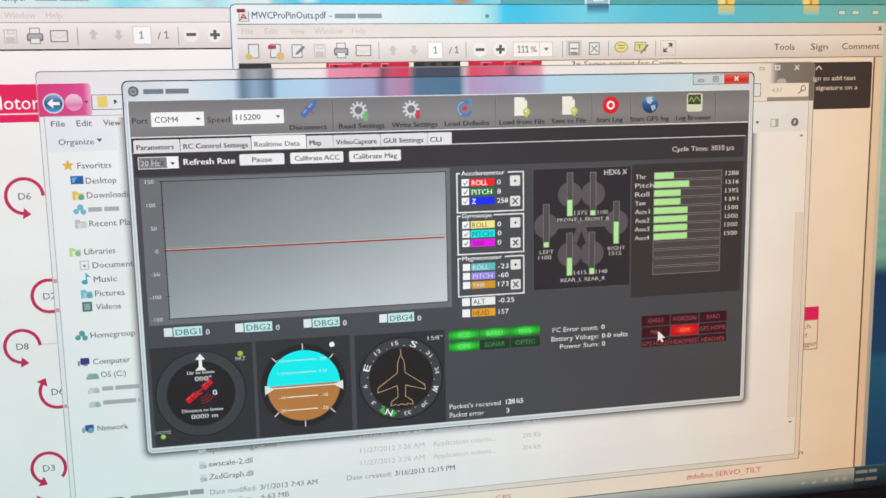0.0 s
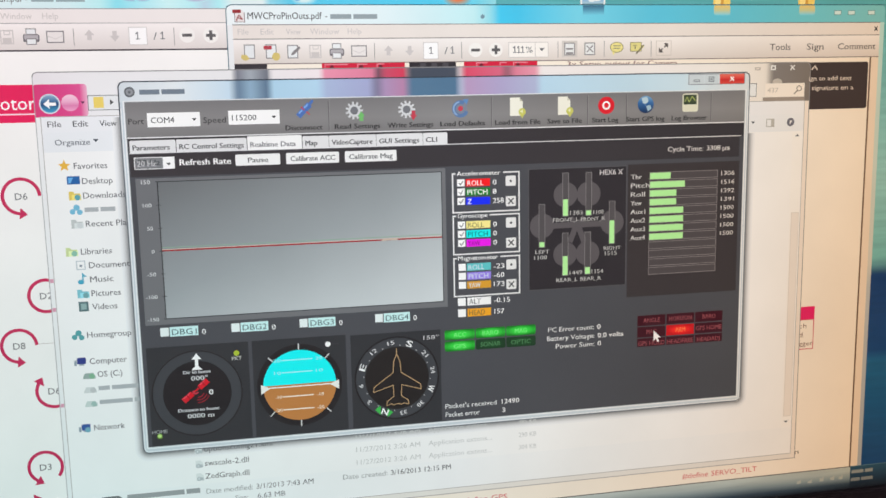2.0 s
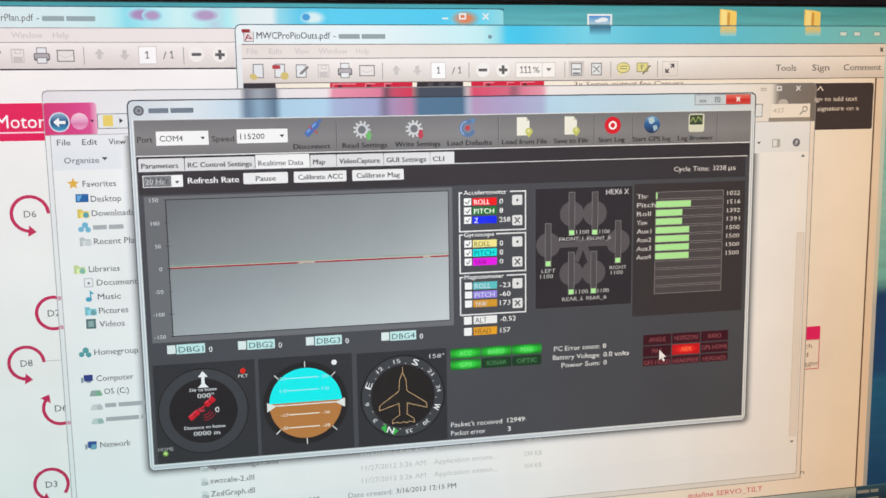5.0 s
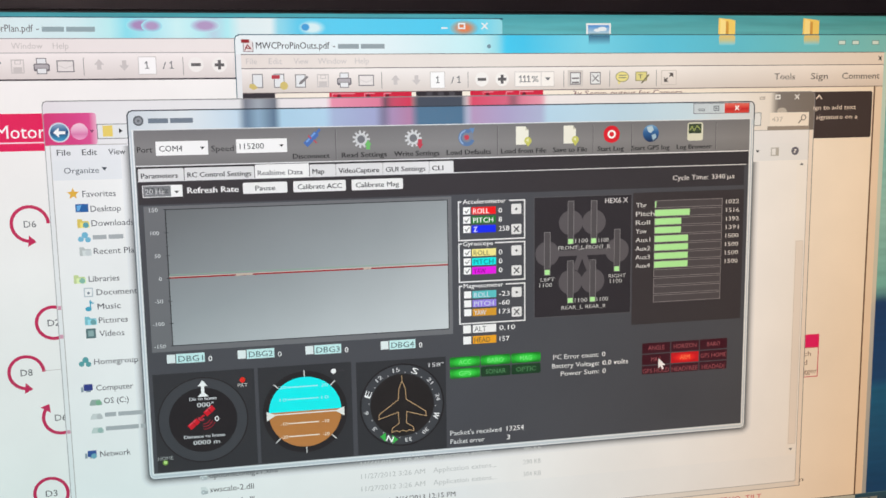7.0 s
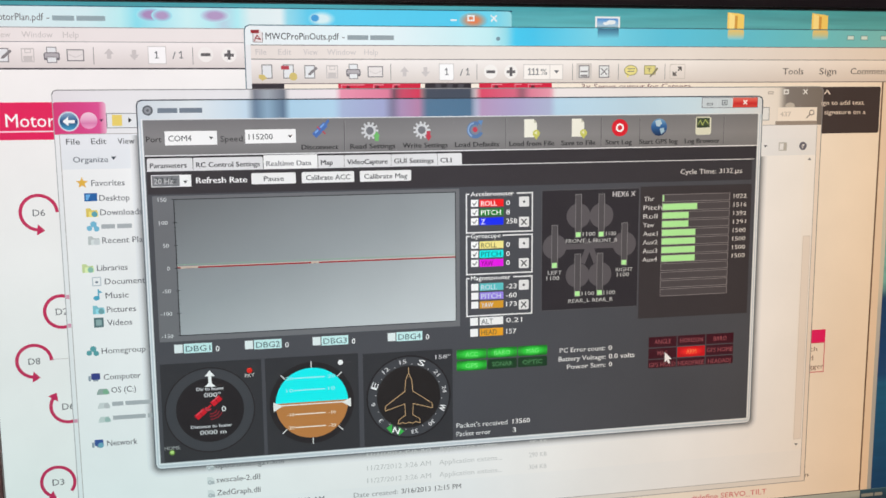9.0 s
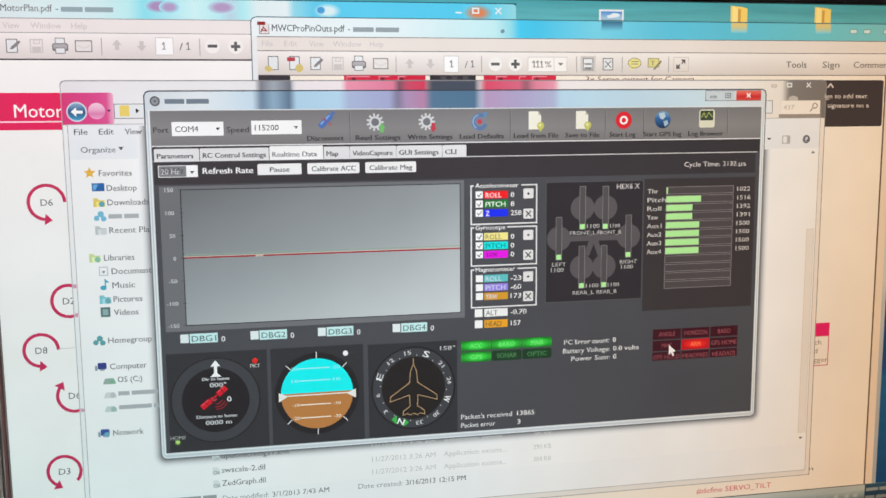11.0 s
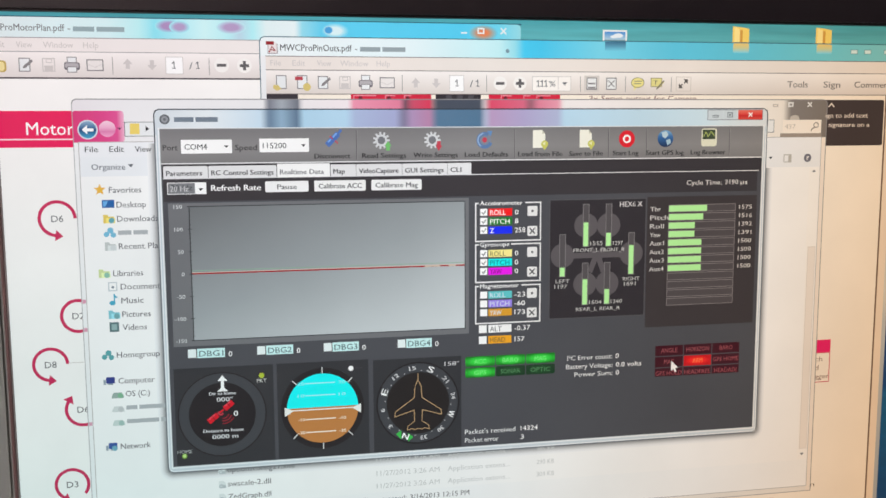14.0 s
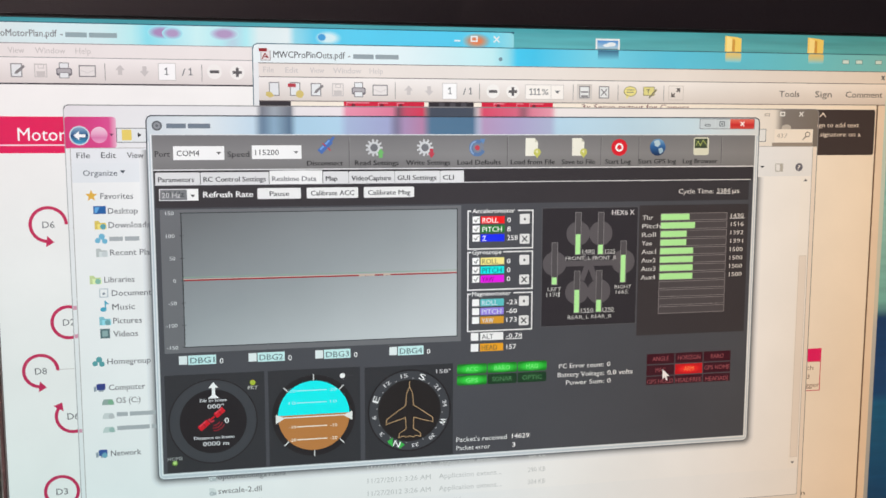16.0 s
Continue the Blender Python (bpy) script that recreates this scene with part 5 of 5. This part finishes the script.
for a in (-90, 90, -135, -45, 45, 135):
    c, s = math.cos(radians(a)), math.sin(radians(a))
    part("tick", stroke([(466 + 58.5 * c, 620 + 58.5 * s), (466 + 67.5 * c, 620 + 67.5 * s)], 1.7, 8.4), lit((226, 226, 226)), horizon)
part("white_dot", disc(512.5, 556.5, 4.2, 8.2, 0.4), WHITE, horizon)
part("dot_track", box(516, 555.5, 530, 557.5, 8.1, 0.3), lit((62, 62, 66)), horizon)

compass = part("compass_gauge", box(548.5, 545, 695.5, 700.5, 7.4, 0.4), DARK, gui, "round compass gauge with a tan plane outline")
CX, CY = 622.5, 621.0
part("dial_edge", disc(CX, CY, 69.5, 7.5, 0.3), lit((30, 29, 31)), compass)
part("dial_ring", ring(CX, CY, 52.5, 67, 7.8), RIMG, compass)
part("dial_face", disc(CX, CY, 52.5, 7.8, 0.3), lit((35, 33, 33)), compass)
plane = [(625, 570), (625, 579), (619, 592), (617.5, 611), (581, 634), (580, 642.5), (617, 632.5), (618, 652), (605, 660), (604, 667), (613, 664.5), (618, 667), (625, 664.5), (632, 667), (637, 664.5), (646, 667), (645, 660), (632, 652), (633, 632.5), (670, 642.5), (669, 634), (632.5, 611), (631, 592)]
plane = [(CX + (X - 625) * 0.87, CY + (Y - 620.5) * 0.97) for X, Y in plane]
part("plane_outline", stroke(plane + [plane[1]], 1.1, 8.2), lit((206, 170, 124)), compass)
part("north_mark", prism(prism(bmesh.new(), [(585, 671.5), (594, 665.5), (594, 681.5)], 8.1, 0.3), [(614, 678.5), (605, 670.5), (605, 685.5)], 8.1, 0.3), lit((60, 190, 80)), compass, "green arrow pair beside the north letter")
for text, deg in (("N", 0), ("3", 30), ("6", 60), ("E", 90), ("12", 120), ("15", 150), ("S", 180), ("21", 210), ("24", 240), ("W", 270), ("30", 300), ("33", 330)):
    a = deg - 159
    w = 10.5 if text in "NESW" else 5.5 * len(text)
    h = 10.5 if text in "NESW" else 7
    c, s = math.cos(radians(a)), math.sin(radians(a))
    bx, by = CX + 59.8 * s, CY - 59.8 * c
    words(text, bx - w / 2 * c - h / 2 * s, by - w / 2 * s + h / 2 * c, w, h, 8.2, WHITE if text in "NESW" else lit((220, 220, 222)), compass, turn=a, bold=0.6)
for deg in range(15, 375, 30):
    a = radians(deg - 159)
    part("dial_dot", disc(CX + 54.8 * math.sin(a), CY - 54.8 * math.cos(a), 1.0, 8.2, 0.3, n=8), lit((190, 190, 192)), compass)
words("158\u00b0", 667, 560.5, 25, 7, 8.2, lit((220, 220, 222)), compass)

# blinking packet light: a small two-coloured bead, red one side and green the other, turning in its socket
pkt = new("packet_light")
pkt.parent = gui
pkt.location = at(370, 560.5, 8.2) - origin_of(gui)
ORIGIN[pkt.name] = at(370, 560.5, 8.2)
for name, c, sign in (("green_half", (176, 196, 60), -1), ("red_half", (236, 40, 30), 1)):
    bm = bmesh.new()
    bmesh.ops.create_uvsphere(bm, u_segments=20, v_segments=12, radius=4.3 * PITCH, matrix=Matrix.Translation(at(370, 560.5, 8.2)))
    bmesh.ops.bisect_plane(bm, geom=bm.verts[:] + bm.edges[:] + bm.faces[:], plane_co=at(370, 560.5, 8.2), plane_no=(0, sign, 0), clear_inner=True)
    part(name, bm, lit(c), pkt)

# ---------------------------------------------------------------- taskbar and pointer
task = thing("taskbar", 800, 900, "blue-grey glass taskbar along the foot of the display", "taskbar")
part("bar", box(0, 858, 1460, 900, 3, 2), lit((120, 150, 165), ((858, (192, 204, 202)), (870, (168, 184, 186)), (880, (122, 142, 152)), (890, (52, 72, 90)), (900, (10, 18, 30))), down=True, grain=0.12), task)
part("bar_edge", box(0, 856.8, 1460, 858.4, 3.3, 1), lit((104, 106, 104)), task)
part("tray", box(1460, 858, 1600, 900, 3, 2), lit((50, 70, 84), ((858, (42, 84, 112)), (878, (28, 58, 84)), (900, (8, 14, 24))), down=True, grain=0.12), task, "dark blue see-through end of the bar")
part("tray_edge", box(1460, 856.8, 1600, 858, 3.3, 1), lit((84, 122, 140)), task)
for X, Y, tall in ((1352, 875, 5), (1374, 877, 4), (1398, 874, 6), (1420, 874, 6), (1437, 875, 5)):
    part("tray_icon", prism(box(X, Y, X + 4, Y + tall, 3.6, 0.4), [(X + 4, Y), (X + 8, Y - 3), (X + 8, Y + tall), (X + 4, Y + tall)], 3.6, 0.4), lit((176, 186, 184)), task)
bars(1463, 871, 45, 6, 3.6, lit((146, 156, 158)), task, (26,), "lettering")
bars(1462, 886, 47, 6, 3.6, lit((128, 138, 142)), task, (20,), "lettering")
mouse = thing("mouse_pointer", 1072, 592, "white arrow pointer over the dark red mode lights", "pointer")
part("arrow", prism(bmesh.new(), [(1067, 573), (1067, 591), (1071.3, 587.3), (1074.3, 593.5), (1077.3, 592), (1074.5, 586), (1080, 585.5)], 9, 0.5), WHITE, mouse)
part("arrow_edge", stroke([(1067, 573), (1067, 591), (1071.3, 587.3), (1074.3, 593.5), (1077.3, 592), (1074.5, 586), (1080, 585.5)], 0.8, 8.9, closed=True), lit((60, 30, 36)), mouse)


# ---------------------------------------------------------------- what moves
def readings(key, times, X, Y, w, h, back, ink, columns, wide, high, layer=4.6):
    """A counter and the times at which its numbers stand in the cut-out."""
    texts = ["%d" % (12185 + 152.8 * t if key == "PACKETS" else value_at(key, t) if value_at(key, t) > 1125 or key == "THR" else 1100) for t in times]
    return counter(texts, X, Y, w, h, back, ink, columns, wide, high, layer), times, columns, wide, high


COUNTERS = [readings("THR", (0, 1, 2, 2.5, 3, 3.5, 4, 4.5, 12, 12.5, 13, 13.5, 14, 14.5, 15.3, 16), 1185.5, ROW0 + 8.6, 24, 7.5, CHANBACK, lit((220, 218, 214)), 1, 28, 9.4)]
for key, vx, vy, vw in READING:
    if key in ("LEFT", "RIGHT"):
        COUNTERS.append(readings(key, (0, 3.2, 4.5, 12.5, 13, 13.7, 14.8, 16), vx, vy, vw, 7, COPTERBACK, LABELTXT, 4, 24, 10.5, 6.04))
    else:
        COUNTERS.append(readings(key, (0, 1.8, 3.2, 4, 4.5, 12.5, 13, 13.7, 14.8, 16), vx, vy, vw, 7, COPTERBACK, LABELTXT, 1, vw + 4, 9.2))
HEIGHTS = ((0, "-0.25"), (1, "-0.26"), (2, "-0.15"), (3, "-0.03"), (3.5, "-0.06"), (4, "-0.52"), (6.5, "0.10"), (7.5, "0.18"), (8, "0.16"), (9, "0.21"), (9.5, "-0.70"), (12, "-0.04"), (12.5, "-0.57"), (13, "-0.27"), (14, "-0.37"), (14.5, "-0.43"), (15.2, "-0.38"), (16, "-0.78"))
COUNTERS.append((counter([text for _, text in HEIGHTS], 786.5, 506.5, 27, 8.5, BG, WHITE, 1, 30, 10.8, 4.6), tuple(t for t, _ in HEIGHTS), 1, 30, 10.8))
CYCLES = ((0, "3030"), (1.5, "3308"), (2.5, "3102"), (3, "3320"), (3.5, "3238"), (6.5, "3340"), (9, "3132"), (12.5, "3398"), (13.7, "3190"), (14.8, "3036"), (15.7, "3384"))
COUNTERS.append((counter([text for _, text in CYCLES], 1158, 268.8, 24, 8.3, STRIPBACK, lit((226, 224, 222)), 1, 27.2, 10.3, 4.45), tuple(t for t, _ in CYCLES), 1, 27.2, 10.3))
COUNTERS.append(readings("PACKETS", tuple(k * 0.5 for k in range(33)), 798, 680, 30, 8.5, BG, WHITE, 11, 34, 13.0))


def motions():
    for strip, times, columns, wide, high in COUNTERS:
        rows = []
        for k, t in enumerate(times):
            here = pose(-wide * (k % columns) * PITCH, 0, high * (k // columns) * PITCH)
            begin = 0.0 if k == 0 else max((times[k - 1] + t) / 2, t - 0.3)
            end = 16.0 if k == len(times) - 1 else max((t + times[k + 1]) / 2, times[k + 1] - 0.3) - 0.07
            rows += [(begin, here), (end, here)]
        walk(strip, rows)
    for key, rows in VALUES.items():
        if key == "THR":
            walk(FILLS[key], [(t, pose(0.121 * (v - 1000) * PITCH, 0, 0)) for t, v in rows])
        else:
            walk(FILLS[key], [(t, pose(0, 0, 0.07 * (v - 1000) * PITCH)) for t, v in rows])
    for blip, start in BLIPS:
        lo, hi = 236 - 700, 704 - 700
        place = [(t / 2, min(hi, max(lo, start - 47.2 * (t / 2 - 1.5)))) for t in range(33)]
        walk(blip, [(t, pose(X * PITCH, 0, 0)) for t, X in place])
    spot, rows = at(370, 560.5, 8.2) - origin_of(gui), []
    for i in range(80):
        for step, turn in ((0, 0), (3, 0), (4, 60), (5, 120)):
            rows.append((i * 0.2 + step / 30, pose(*spot, 0, 0, 180 * i + turn)))
    rows.append((16.0, pose(*spot, 0, 0, 180 * 80)))
    walk(pkt, rows)


motions()
